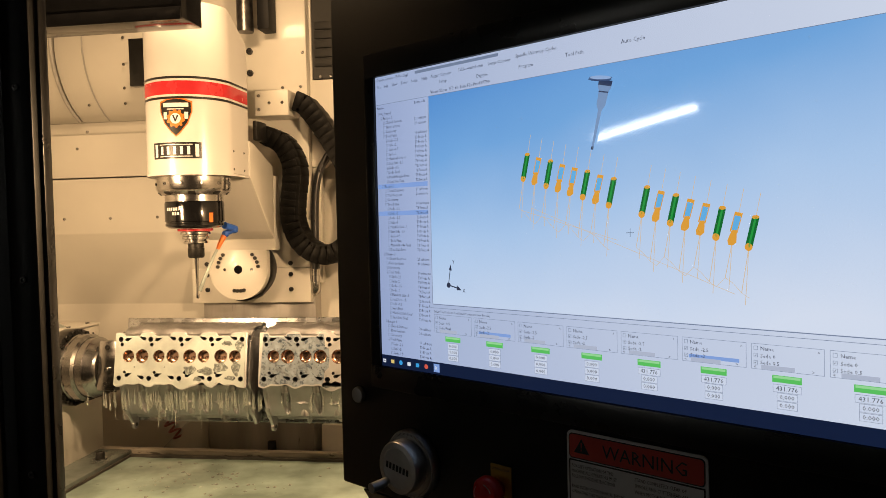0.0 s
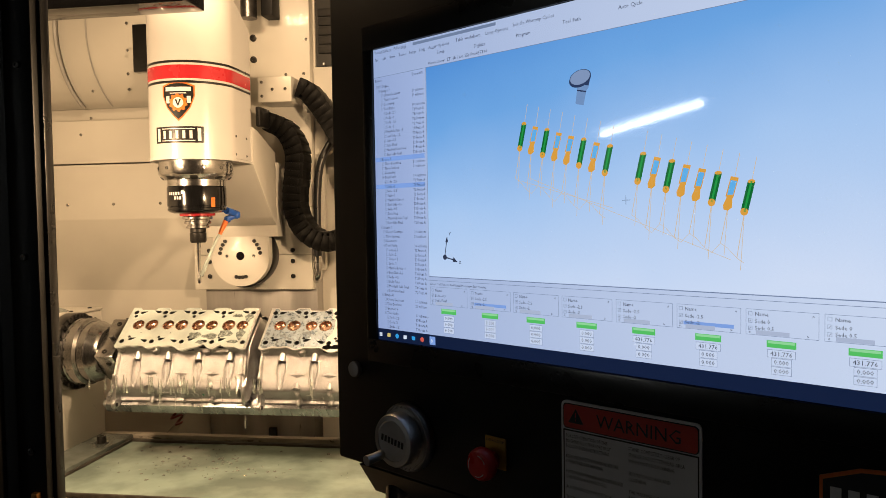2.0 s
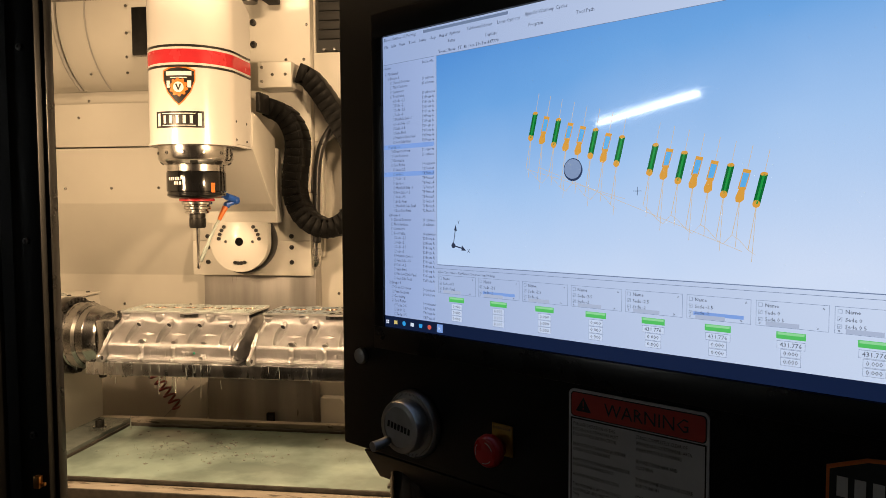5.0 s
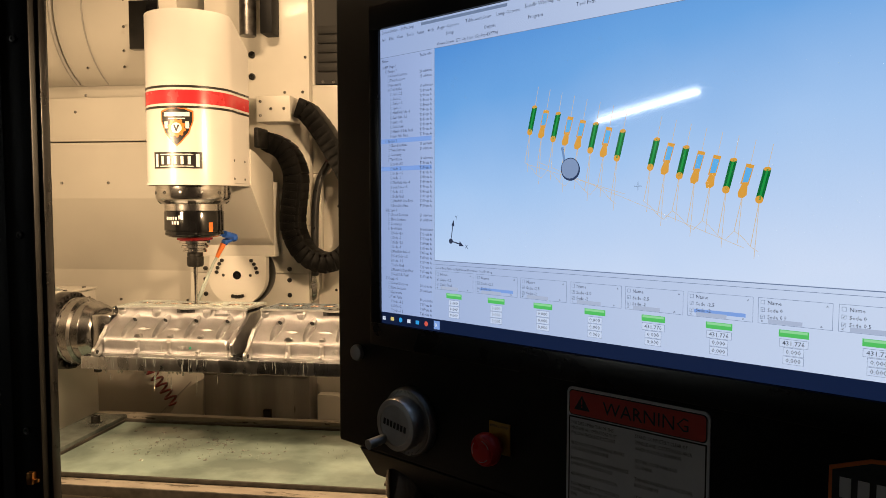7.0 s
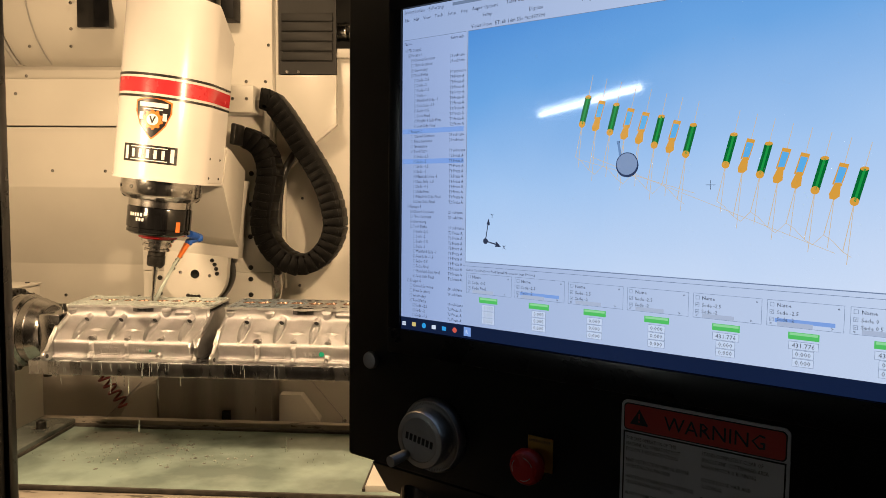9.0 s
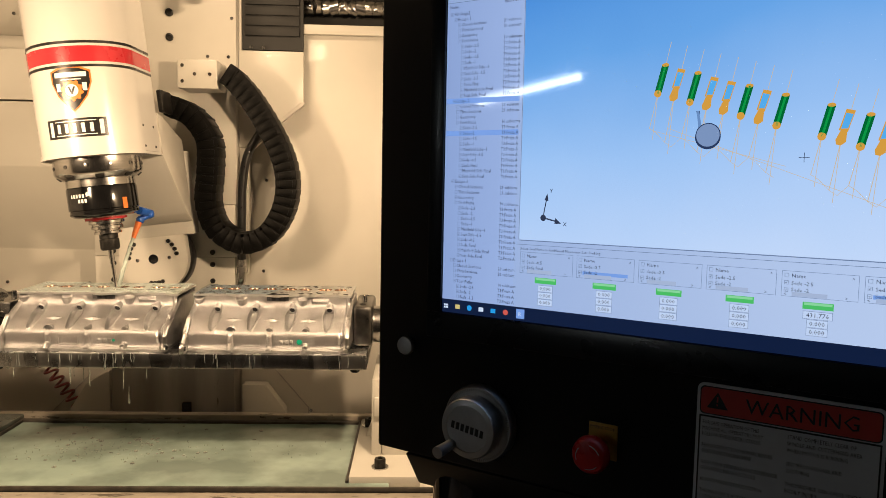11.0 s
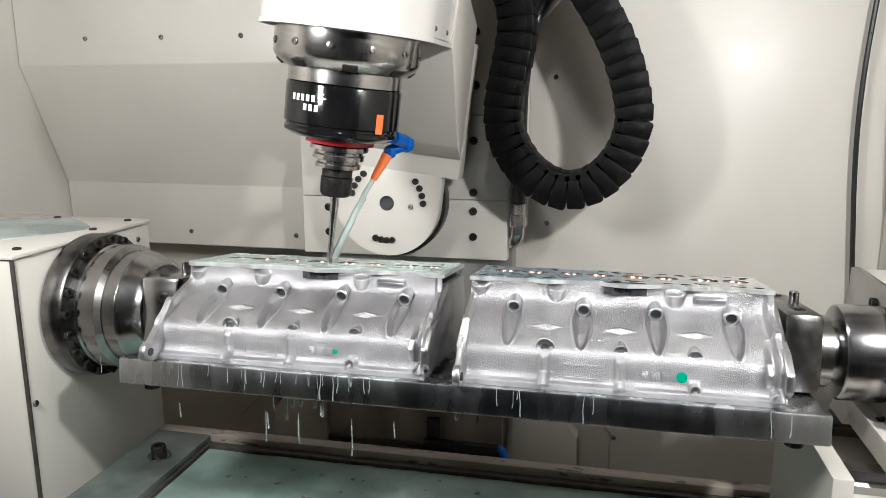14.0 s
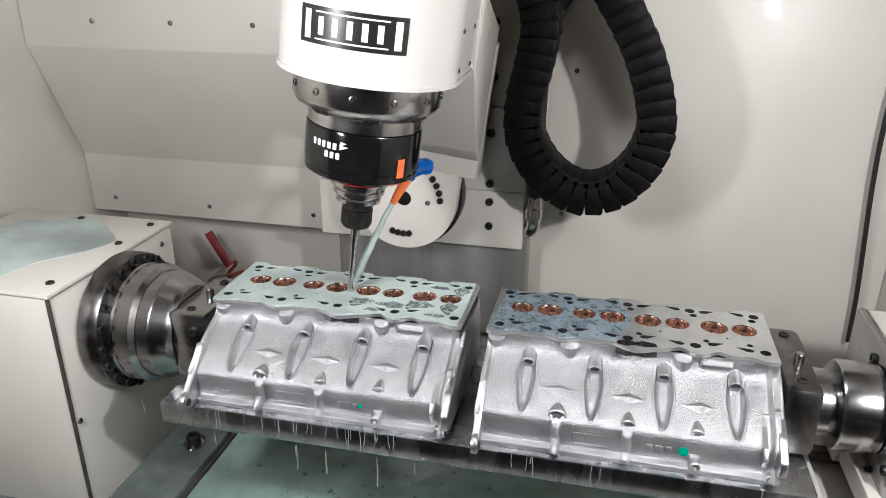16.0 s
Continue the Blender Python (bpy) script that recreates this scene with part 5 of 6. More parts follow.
W0 = 0.0017


def scr(name, polys, mat, layer, label=""):
    bm = flat_bm(polys)
    bmesh.ops.translate(bm, verts=bm.verts, vec=(0, 0, W0 + layer * 0.00022))
    return cn(name, bm, mat, label, mon)


def txt(body, u, v, size, layer=3, mat=None, align="LEFT", width=1.0, spacing=1.0):
    return writing("writing", body, size, mat or TXT, mon, Matrix.Translation((u, v, W0 + layer * 0.00022)), align, width, spacing)


U0, U1, Z0, Z1 = 0.0462, 0.6705, 0.1980, 0.5500
scr("view_pane", [rect(0.1345, 0.2795, U1, 0.5165)], VIEW, 1, "lit 3d view with a blue gradient")
scr("tree_pane", [rect(U0, 0.2120, 0.1315, 0.5165)], TREE_G, 1, "lit list pane")
scr("tool_bar", [rect(U0, 0.5165, U1, Z1)], PANEL_G, 1)
scr("lower_pane", [rect(0.1315, 0.2120, U1, 0.2795)], PANEL_G, 1)
scr("pane_gap", [rect(0.1315, 0.2795, 0.1345, 0.5165)], PANEL_G, 1)
scr("task_bar", [rect(U0, Z0, U1, 0.2120)], TASK_G, 1, "dark task bar")
scr("divider", [rect(0.1345, 0.2785, U1, 0.2793), rect(0.1338, 0.2795, 0.1343, 0.5165), rect(U0, 0.5160, 0.1315, 0.5165), rect(0.1345, 0.5160, U1, 0.5165), rect(0.1315, 0.2745, U1, 0.2749)], LINE, 2)

# menu rows
txt("Direct Surface - E:/Porting/", U0 + 0.003, 0.5440, 0.0052, width=0.95)
scr("file_name_bar", [rect(U0 + 0.068, 0.5445, U0 + 0.190, 0.5478)], LINE, 3)
txt("File    Edit    View    Tools    Setup    Help", U0 + 0.003, 0.5355, 0.0050)
for s, u, v in (("Auger Options", 0.139, 0.536), ("Table washdown", 0.180, 0.537), ("Lamp Options", 0.222, 0.537), ("Spindle Warmup Cycles", 0.258, 0.539), ("Setup", 0.152, 0.5285), ("Digitize", 0.206, 0.5265), ("Program", 0.262, 0.5275), ("Tool Path", 0.318, 0.530), ("Auto Cycle", 0.378, 0.532), ("Views", 0.138, 0.5185), ("Show", 0.152, 0.5185), ("ET: 6h 16m 55s Pts:437790", 0.167, 0.5185)):
    txt(s, u, v, 0.0052)
# list of tool paths
names = ["Sede -2.5", "Sede -2", "Sede -1.5", "Sede -1", "Manifold Side -1", "Seat Side -1.5", "Sede -0.5", "Sede Final", "Manifold Side Final", "Seat Side Final"]
rows = [(0, "FD Stage2", "")]
for e in (1, 2, 3, 4):
    sub = "21 subitem" if e < 4 else "20 subitem"
    rows += [(1, "Escape %d" % e, ""), (2, "Closed Sections", sub), (2, "Thru Sections", sub), (2, "Geometry", ""), (2, "Tool Paths", "10 subitems")]
    rows += [(3, s, "T2:Freza A" if "Seat Side F" in s else "T3:Freza A") for s in names]
PITCH = 0.00545
top = 0.5085
txt("Name", U0 + 0.003, top + 0.002, 0.0046)
txt("Extra info", 0.112, top + 0.002, 0.0046)
boxes, ticks = [], []
for lv in range(4):
    txt("\n".join(s if d == lv else " " for d, s, _ in rows[:54]), U0 + 0.0085 + 0.0042 * lv, top - PITCH, 0.0047, width=0.95, spacing=PITCH / 0.0047)
txt("\n".join(x or " " for _, _, x in rows[:54]), 0.1115, top - PITCH, 0.0046, width=0.92, spacing=PITCH / 0.0046)
for i, (d, s, x) in enumerate(rows[:54]):
    v = top - PITCH * (i + 1)
    if v < 0.214:
        break
    u = U0 + 0.0045 + 0.0042 * d
    boxes += [rect(u, v - 0.0002, u + 0.0030, v + 0.0001), rect(u, v + 0.0029, u + 0.0030, v + 0.0032), rect(u, v, u + 0.0003, v + 0.003), rect(u + 0.0028, v, u + 0.0031, v + 0.003)]
    if i % 10 not in (3, 7, 8, 9):
        ticks.append([(u + 0.0006, v + 0.0015), (u + 0.0012, v + 0.0006), (u + 0.0026, v + 0.0026), (u + 0.0012, v + 0.0012)])
scr("check_boxes", boxes, LINE, 3)
scr("check_ticks", ticks, TXT, 4)
for k in (17, 23):
    scr("selected_row", [rect(U0 + 0.001, top - PITCH * k - 0.0010, 0.1305, top - PITCH * k + 0.0042)], HILITE, 2, "highlighted list row")
scr("scroll_bar", [rect(0.1292, 0.214, 0.1312, 0.507)], PANEL_G, 2)

# lower cells
txt("Select Tool Paths to Run", 0.136, 0.2695, 0.0036)
txt("Manual Movement", 0.172, 0.2695, 0.0036)
txt("Seat Probing", 0.200, 0.2695, 0.0036)
labels = ["Sede -0.5", "Sede -2.5", "Sede -2.5", "Sede -2.5", "Sede -2.5", "Sede -2.5", "Sede 0", "Sede 0", "Sede 0"]
below = ["Sede Final", "Sede -2", "Sede -2", "Sede -2", "Sede -2", "Sede -2", "Sede 0.5", "Sede 0.5", "Sede 0.5"]
first = ["0.000"] * 4 + ["431.776"] * 5
frames_, green, greenl, fields, ticks2, grey, hil = [], [], [], [], [], [], []
for k in range(9):
    u = 0.1362 + 0.0594 * k
    w = 0.0555
    for r in (rect(u, 0.2465, u + w, 0.2468), rect(u, 0.2672, u + w, 0.2675), rect(u, 0.2465, u + 0.0003, 0.2675), rect(u + w - 0.0003, 0.2465, u + w, 0.2675)):
        frames_.append(r)
    for v in (0.2622, 0.2562, 0.2502):
        frames_ += [rect(u + 0.002, v, u + 0.0052, v + 0.0003), rect(u + 0.002, v + 0.003, u + 0.0052, v + 0.0033), rect(u + 0.002, v, u + 0.0023, v + 0.0033), rect(u + 0.0049, v, u + 0.0052, v + 0.0033)]
        if v < 0.26:
            ticks2.append([(u + 0.0026, v + 0.0017), (u + 0.0033, v + 0.0008), (u + 0.0048, v + 0.0030), (u + 0.0033, v + 0.0015)])
    txt("Name", u + 0.0072, 0.2622, 0.0044)
    txt(labels[k], u + 0.0072, 0.2562, 0.0044)
    txt(below[k], u + 0.0072, 0.2508, 0.0044)
    grey.append(rect(u + 0.008, 0.2470, u + 0.034, 0.2505))
    if k in (1, 5):
        hil.append(rect(u + 0.006, 0.2498, u + w - 0.006, 0.2530))
    txt("<", u + 0.002, 0.2472, 0.0036)
    txt(">", u + w - 0.009, 0.2472, 0.0036)
    txt("^", u + w - 0.005, 0.2625, 0.0040)
    green.append(rect(u + 0.0165, 0.2375, u + 0.0390, 0.2432))
    greenl.append(rect(u + 0.0175, 0.2408, u + 0.0380, 0.2428))
    for j, s in enumerate((first[k], "0.000", "0.000")):
        v = 0.2310 - 0.0068 * j
        fw = 0.0105 if len(s) > 5 and j == 0 else 0.0075
        fields.append(rect(u + 0.0278 - fw, v - 0.0012, u + 0.0278 + fw, v + 0.0046))
        txt(s, u + 0.0278, v, 0.0052, 4, align="CENTER")
scr("cell_frames", frames_, LINE, 3)
scr("cell_ticks", ticks2, TXT, 4)
for one in grey:
    scr("cell_grey", [one], BLUR_G, 4)
for one in hil:
    scr("cell_highlight", [one], HILITE, 2)
for one, two in zip(green, greenl):
    scr("run_button", [one], BTN_GREEN, 3, "green on-screen button")
    scr("button_light", [two], BTN_LIGHT, 4)
for one in fields:
    scr("value_field", [one], FIELD, 3)
scr("field_edges", [r for f in fields for r in (rect(f[0][0] - 0.0003, f[0][1] - 0.0003, f[1][0] + 0.0003, f[0][1]), rect(f[0][0] - 0.0003, f[2][1], f[1][0] + 0.0003, f[2][1] + 0.0003), rect(f[0][0] - 0.0003, f[0][1], f[0][0], f[2][1]), rect(f[1][0], f[0][1], f[1][0] + 0.0003, f[2][1]))], LINE, 2)
# task bar icons
for k, (u, ic) in enumerate(((0.0485, 2), (0.0625, 1), (0.0765, 0), (0.0905, 2), (0.1045, 0), (0.1185, 3), (0.1335, 2))):
    if k == 0:
        scr("task_icon", [rect(u, 0.2025, u + 0.0022, 0.2045), rect(u + 0.0026, 0.2025, u + 0.0050, 0.2045), rect(u, 0.2049, u + 0.0022, 0.2069), rect(u + 0.0026, 0.2049, u + 0.0050, 0.2069)], ICON[2], 3)
    elif k == 6:
        scr("task_icon", [rect(u, 0.2005, u + 0.009, 0.2100)], HILITE, 3)
        txt("R", u + 0.0022, 0.2030, 0.0062, 4, ICON[2])
    elif k in (2, 5):
        scr("task_icon", [circle(u + 0.003, 0.2050, 0.0029, 16)], ICON[ic], 3)
    else:
        scr("task_icon", [rect(u, 0.2028, u + 0.0055, 0.2072)], ICON[ic], 3)

# drawn valve ports on the view
GROUPS = ((0.2655, 0.4150, 0.01395, -0.00430), (0.3965, 0.3755, 0.01355, -0.00415))
lx, lz = 0.0058, 0.0245
og, gg, gl, oo, bb, wires = [], [], [], [], [], []
for gu, gv, du, dv in GROUPS:
    lows = []
    for i, kind_ in enumerate("GBGBBGBG"):
        u, v = gu + du * i, gv + dv * i
        big = 1.0
        d = Vector((lx, lz)).normalized()
        nrm = Vector((d.y, -d.x))
        a, b = Vector((u, v)), Vector((u + lx, v + lz))
        if kind_ == "G":
            hw = 0.0030
            gg.append([tuple(a + nrm * hw), tuple(b + nrm * hw), tuple(b - nrm * hw), tuple(a - nrm * hw)])
            gl.append([tuple(a + nrm * 0.0010), tuple(b + nrm * 0.0010), tuple(b - nrm * 0.0008), tuple(a - nrm * 0.0008)])
            og += [circle(a.x, a.y, 0.0032, 14), circle(b.x, b.y, 0.0030, 14, 0.0016)]
        else:
            hw = 0.0033
            c = a + Vector((0.0012, 0.008))
            oo.append([tuple(c + nrm * hw), tuple(b + nrm * hw), tuple(b - nrm * hw), tuple(c - nrm * hw)])
            og.append([(c.x - 0.0012, c.y + 0.002), (c.x - 0.0050, a.y + 0.0015), (c.x - 0.0045, a.y - 0.0022), (c.x - 0.0010, a.y - 0.0030), (c.x + 0.0024, a.y - 0.0005), (c.x + 0.0030, c.y + 0.002)])
            bb.append([tuple(c + nrm * 0.0025 + d * 0.000), tuple(b + nrm * 0.0026 - d * 0.003), tuple(b - nrm * 0.0027 - d * 0.003), tuple(c - nrm * 0.0020 + d * 0.000)])
        e = b + Vector((0.0040, 0.0195))
        f = a - Vector((0.0062, 0.030 + 0.008 * (i % 2)))
        for p, q, t in ((b, e, 0.00022), (a, f, 0.00028), (a, f + Vector((0.0030, -0.010)), 0.00022)):
            n2 = (q - p).normalized()
            n2 = Vector((n2.y, -n2.x)) * t
            wires.append([tuple(p + n2), tuple(q + n2), tuple(q - n2), tuple(p - n2)])
        lows += [f, f + Vector((0.0060, -0.004))]
    for p, q in zip(lows, lows[1:]):
        n2 = (q - p).normalized()
        n2 = Vector((n2.y, -n2.x)) * 0.00018
        wires.append([tuple(p + n2), tuple(q + n2), tuple(q - n2), tuple(p - n2)])
for p, q in ((Vector((0.262, 0.383)), Vector((0.372, 0.352))), (Vector((0.275, 0.385)), Vector((0.480, 0.307)))):
    n2 = (q - p).normalized()
    n2 = Vector((n2.y, -n2.x)) * 0.00018
    wires.append([tuple(p + n2), tuple(q + n2), tuple(q - n2), tuple(p - n2)])
for one in wires:
    scr("path_line", [one], WIRE, 2)
for nm, ps, mt, ly in (("port_shell", oo, PORT_O, 3), ("port_end", og, PORT_O, 5), ("port_tube", gg, PORT_G, 4), ("port_light", gl, PORT_GL, 5), ("port_core", bb, PORT_B, 4)):
    for one in ps:
        scr(nm, [one], mt, ly)
scr("cursor", [rect(0.3810, 0.3588, 0.3890, 0.3592), rect(0.3848, 0.3550, 0.3852, 0.3630)], TXT, 6, "small cross cursor")
scr("axis_mark", [[(0.1590, 0.3020), (0.1600, 0.3018), (0.1632, 0.3200), (0.1622, 0.3202)], [(0.1606, 0.3190), (0.1648, 0.3182), (0.1634, 0.3255)], [(0.1595, 0.3025), (0.1595, 0.3012), (0.1720, 0.2985), (0.1722, 0.2998)], [(0.1715, 0.2965), (0.1785, 0.2968), (0.1725, 0.3022)], circle(0.1597, 0.3018, 0.0030, 12)], TXT, 4)
txt("Y", 0.1655, 0.326, 0.0056)
txt("X", 0.1800, 0.2945, 0.0056)

# moving tool drawn on the view: disc, collar and shaft
marker = cn("tool_marker", flat_bm([circle(0, 0, 0.0104, 28)]), TOOL_D, "drawn blue tool that moves across the view", mon)
cn("marker_face", flat_bm([circle(0, 0, 0.0096, 28)]), MARK_G, "", marker).matrix_basis = Matrix.Translation((0, 0, 0.0002))
cn("marker_rim", flat_bm([circle(0, -0.0012, 0.0106, 28)]), TOOL_D, "", marker).matrix_basis = Matrix.Translation((0, 0, -0.0012))
shaft = cn("tool_shaft", flat_bm([[(-0.0074, -0.001), (0.0074, -0.001), (0.0070, -0.008), (0.0052, -0.011), (0.0047, -0.024), (0.0020, -0.029), (0.0010, -0.066), (-0.0010, -0.066), (-0.0020, -0.029), (-0.0047, -0.024), (-0.0052, -0.011), (-0.0070, -0.008)]]), TOOL_B, "drawn tool shaft", mon)
cn("shaft_collar", flat_bm([[(-0.0072, -0.001), (0.0072, -0.001), (0.0070, -0.006), (-0.0070, -0.006)], rect(-0.0052, -0.0125, 0.0052, -0.0112), rect(-0.0013, -0.066, 0.0013, -0.063)]), TOOL_D, "", shaft).matrix_basis = Matrix.Translation((0, 0, 0.0002))

# controls
cn("push_button", lathe_bm([(0.0100, 0.0), (0.0105, 0.003), (0.0095, 0.006), (0.006, 0.0065)], at=(0.0, 0.155, -0.001), seg=28), KNOB_ALU, "round metal button")
wheel = cn("handwheel", lathe_bm([(0.0372, -0.0005), (0.0372, 0.006), (0.0355, 0.009), (0.0350, 0.010)], at=(0.083, 0.083, 0), seg=72), KNOB_ALU, "satin metal handwheel with a graduated ring")
cn("hub", lathe_bm([(0.0285, 0.010), (0.0285, 0.025), (0.0272, 0.0275), (0.0220, 0.0283), (0.0213, 0.0275), (0.006, 0.0272)], at=(0.082, 0.083, 0), seg=56), KNOB_ALU, "", wheel)
ticksb = bmesh.new()
for k in range(100):
    a = 2 * math.pi * k / 100
    r0 = 0.0342 if k % 5 == 0 else 0.0350
    m = Matrix.Translation((0.083, 0.083, 0.0094)) @ Matrix.Rotation(a, 4, "Z")
    flat_bm([rect(r0 - 0.003, -0.00025, 0.0346, 0.00025)], m @ Matrix.Translation((0, 0, 0.0008)), ticksb)
cn("graduation", ticksb, SIGN_BLACK, "black graduation ticks", wheel)
for one in [rect(-0.017 + 0.0051 * k, -0.0035, -0.0135 + 0.0051 * k, 0.0035) for k in range(7)]:
    cn("maker_bar", flat_bm([one], Matrix.Translation((0.082, 0.083, 0.0277)) @ Matrix.Rotation(radians(-8), 4, "Z")), SIGN_BLACK, "black plain bars", wheel)
cn("crank_grip", tube_bm([(0.066, 0.066, 0.025), (0.064, 0.064, 0.038), (0.063, 0.063, 0.050)], 0.0050, 16, taper=0.0056), KNOB_ALU, "short turned grip", wheel)
es = cn("emergency_stop", lathe_bm([(0.0105, 0.0), (0.0105, 0.012), (0.0170, 0.013), (0.0180, 0.016), (0.0172, 0.022), (0.0145, 0.0255), (0.007, 0.027)], at=(0.214, 0.083, -0.001), seg=48), ESTOP_RED, "red mushroom emergency stop")
arrows = []
for a0 in (20, 140, 260):
    arc = [(0.0118 * math.cos(radians(a0 + i * 7)), 0.0118 * math.sin(radians(a0 + i * 7))) for i in range(10)]
    arc2 = [(0.0110 * math.cos(radians(a0 + i * 7)), 0.0110 * math.sin(radians(a0 + i * 7))) for i in range(10)]
    arrows += [[arc[i], arc[i + 1], arc2[i + 1], arc2[i]] for i in range(9)]
cn("turn_arrows", flat_bm(arrows, Matrix.Translation((0.214, 0.083, 0.0264))), SIGN_WHITE, "pale turn arrows", es)
tag = cn("stop_tag", box_bm((0.213, 0.076, -0.0012), (0.241, 0.110, 0.0006), 0.0003), YELLOW, "yellow tag behind the stop button")
writing("writing", "EMERG STOP", 0.0042, SIGN_BLACK, tag, Matrix.Translation((0.2145, 0.1045, 0.0009)))

# warning plate
wheel.matrix_basis = Matrix.Translation((0.0125, 0.003, 0)) @ Matrix.Translation((0.083, 0.083, 0)) @ Matrix.Diagonal((1.10, 1.10, 1, 1)) @ Matrix.Translation((-0.083, -0.083, 0))
es.matrix_basis = Matrix.Translation((0.008, 0.001, 0)) @ es.matrix_basis
sg = tagged(thing("warning_sign", "white warning sign with a red header and two text columns", "sign", CONSOLE @ Matrix.Translation((0.3115, 0.1645, 0.0))), "", "")


def rounded(x0, y0, x1, y1, r, n=6):
    pts = []
    for cx, cy, a0 in ((x1 - r, y1 - r, 0), (x0 + r, y1 - r, 90), (x0 + r, y0 + r, 180), (x1 - r, y0 + r, 270)):
        pts += [(cx + r * math.cos(radians(a0 + 90 * i / n)), cy + r * math.sin(radians(a0 + 90 * i / n))) for i in range(n + 1)]
    return pts


part("plate", prism_bm(rounded(0, -0.185, 0.1435, 0, 0.006), "z", -0.0012, 0.0008), SIGN_WHITE, sg)
def sgl(name, polys, mat, layer):
    return part(name, flat_bm(polys, Matrix.Translation((0, 0, 0.0008 + 0.0003 * layer))), mat, sg)
sgl("header_edge", [rounded(0.0025, -0.0275, 0.1410, -0.0025, 0.004)], SIGN_BLACK, 1)
sgl("header", [rounded(0.0035, -0.0265, 0.1400, -0.0035, 0.0035)], SIGN_RED, 2)
sgl("frame_line", [rect(0.0025, -0.0300, 0.1410, -0.0285), rect(0.0025, -0.182, 0.0038, -0.0300), rect(0.1397, -0.182, 0.1410, -0.0300)], SIGN_BLACK, 1)
sgl("triangle", [[(0.0085, -0.0215), (0.0260, -0.0215), (0.0172, -0.0070)]], SIGN_BLACK, 3)
sgl("exclamation", [rect(0.0166, -0.0160, 0.0178, -0.0110), rect(0.0166, -0.0190, 0.0178, -0.0175)], SIGN_RED, 4)
writing("writing", "WARNING", 0.0180, SIGN_BLACK, sg, Matrix.Translation((0.0400, -0.0212, 0.0017)), width=0.98)
col1 = "FOR SAFE OPERATION OF THIS\nMACHINE ALL OPERATORS MUST\nFOLLOW THESE INSTRUCTIONS\n\nREAD INSTRUCTION MANUAL BEFORE\nOPERATING THIS MACHINE\n\nHAVE PRIOR TRAINING AND EXPERIENCE\nOPERATING MACHINE TOOLS\n\nALWAYS WEAR EYE PROTECTION\n\nTHIS MACHINE IS AUTOMATICALLY\nCONTROLED AND MAY START AT ANY\nTIME\n\nDO NOT OPERATE MACHINE WITHOUT\nALL SECURITY ATTACHMENTS"
col2 = "STAND COMPLETELY CLEAR OF\nSPINDLE AND CUTTERHEAD AREA\nWHEN MOTOR IS RUNNING\n\nSECURE LOOSE HAIR AND\nCLOTHING\n\nTHIS MACHINE CAN CAUSE SEVERE\nBODILY INJURY\n\nSTOP MACHINE BEFORE MAKING\nANY ADJUSTMENT TO MOVING\nPARTS"
writing("writing", col1, 0.0050, SIGN_BLACK, sg, Matrix.Translation((0.0055, -0.0365, 0.0012)), width=0.66, spacing=1.02)
writing("writing", col2, 0.0050, SIGN_BLACK, sg, Matrix.Translation((0.0735, -0.0365, 0.0012)), width=0.70, spacing=1.15)

# badge sticker on the console
bd = thing("badge_sticker", "black and orange shield sticker with white bars", "sticker", CONSOLE @ Matrix.Translation((0.604, 0.089, 0.0)))
SH = [(u * 1.55, v * 1.55) for u, v in SHIELD]
part("edge", prism_bm(SH, "z", -0.001, 0.0004), ORANGE, bd)
part("field", flat_bm([[(u * 0.955, v * 0.955) for u, v in SH]], Matrix.Translation((0, 0, 0.0008))), SIGN_BLACK, bd)
for one in [rect(-0.048 + 0.0125 * k, 0.030, -0.040 + 0.0125 * k, 0.046) for k in range(8)] + [rect(-0.034, 0.022, 0.034, 0.026)]:
    part("bar", flat_bm([one], Matrix.Translation((0, 0, 0.0012))), SIGN_WHITE, bd)
part("gear", flat_bm([[(u * 1.55, v * 1.55) for u, v in gear]], Matrix.Translation((0, 0, 0.0012))), ORANGE, bd)

# arm, tray and note under the console
arm = thing("swivel_pillar", "black round swivel pillar under the console", "pillar", CONSOLE)
part("column", lathe_bm([(0.040, -0.75), (0.040, -0.075), (0.046, -0.072), (0.046, -0.056), (0.038, -0.053), (0.030, -0.050), (0.030, -0.032), (0.040, -0.030), (0.040, 0.032)], m=Matrix.Translation((0.05, 0, -0.055)) @ Matrix.Rotation(radians(-90), 4, "X"), seg=36), BLACK_GLOSS, arm)
part("clamp_ring", lathe_bm([(0.050, -0.071), (0.050, -0.060), (0.047, -0.058)], m=Matrix.Translation((0.05, 0, -0.055)) @ Matrix.Rotation(radians(-90), 4, "X"), seg=36), BLACK, arm)
tray = solid("side_tray", box_bm((-0.030, -0.090, -0.16), (0.50, -0.061, 0.16), 0.012), GREY_TRAY, "grey shelf under the console", "shelf", CONSOLE)
post = solid("console_post", box_bm((0.02, -1.15, -0.10), (0.10, -0.106, -0.02), 0.006), BLACK, "black post that carries the console", "post", CONSOLE)
note = thing("paper_note", "creased white paper note with handwritten lines", "paper", CONSOLE @ Matrix.Translation((0.105, -0.0605, 0.03)) @ Matrix.Rotation(radians(-90), 4, "X") @ Matrix.Rotation(radians(-24), 4, "Z"))
bm = bmesh.new()
g = [[bm.verts.new((0.15 * i / 10, -0.10 + 0.10 * j / 8, 0.004 + 0.005 * math.sin(i * 0.5 + j * 0.35) ** 2)) for j in range(9)] for i in range(11)]
for i in range(10):
    for j in range(8):
        bm.faces.new((g[i][j], g[i + 1][j], g[i + 1][j + 1], g[i][j + 1]))
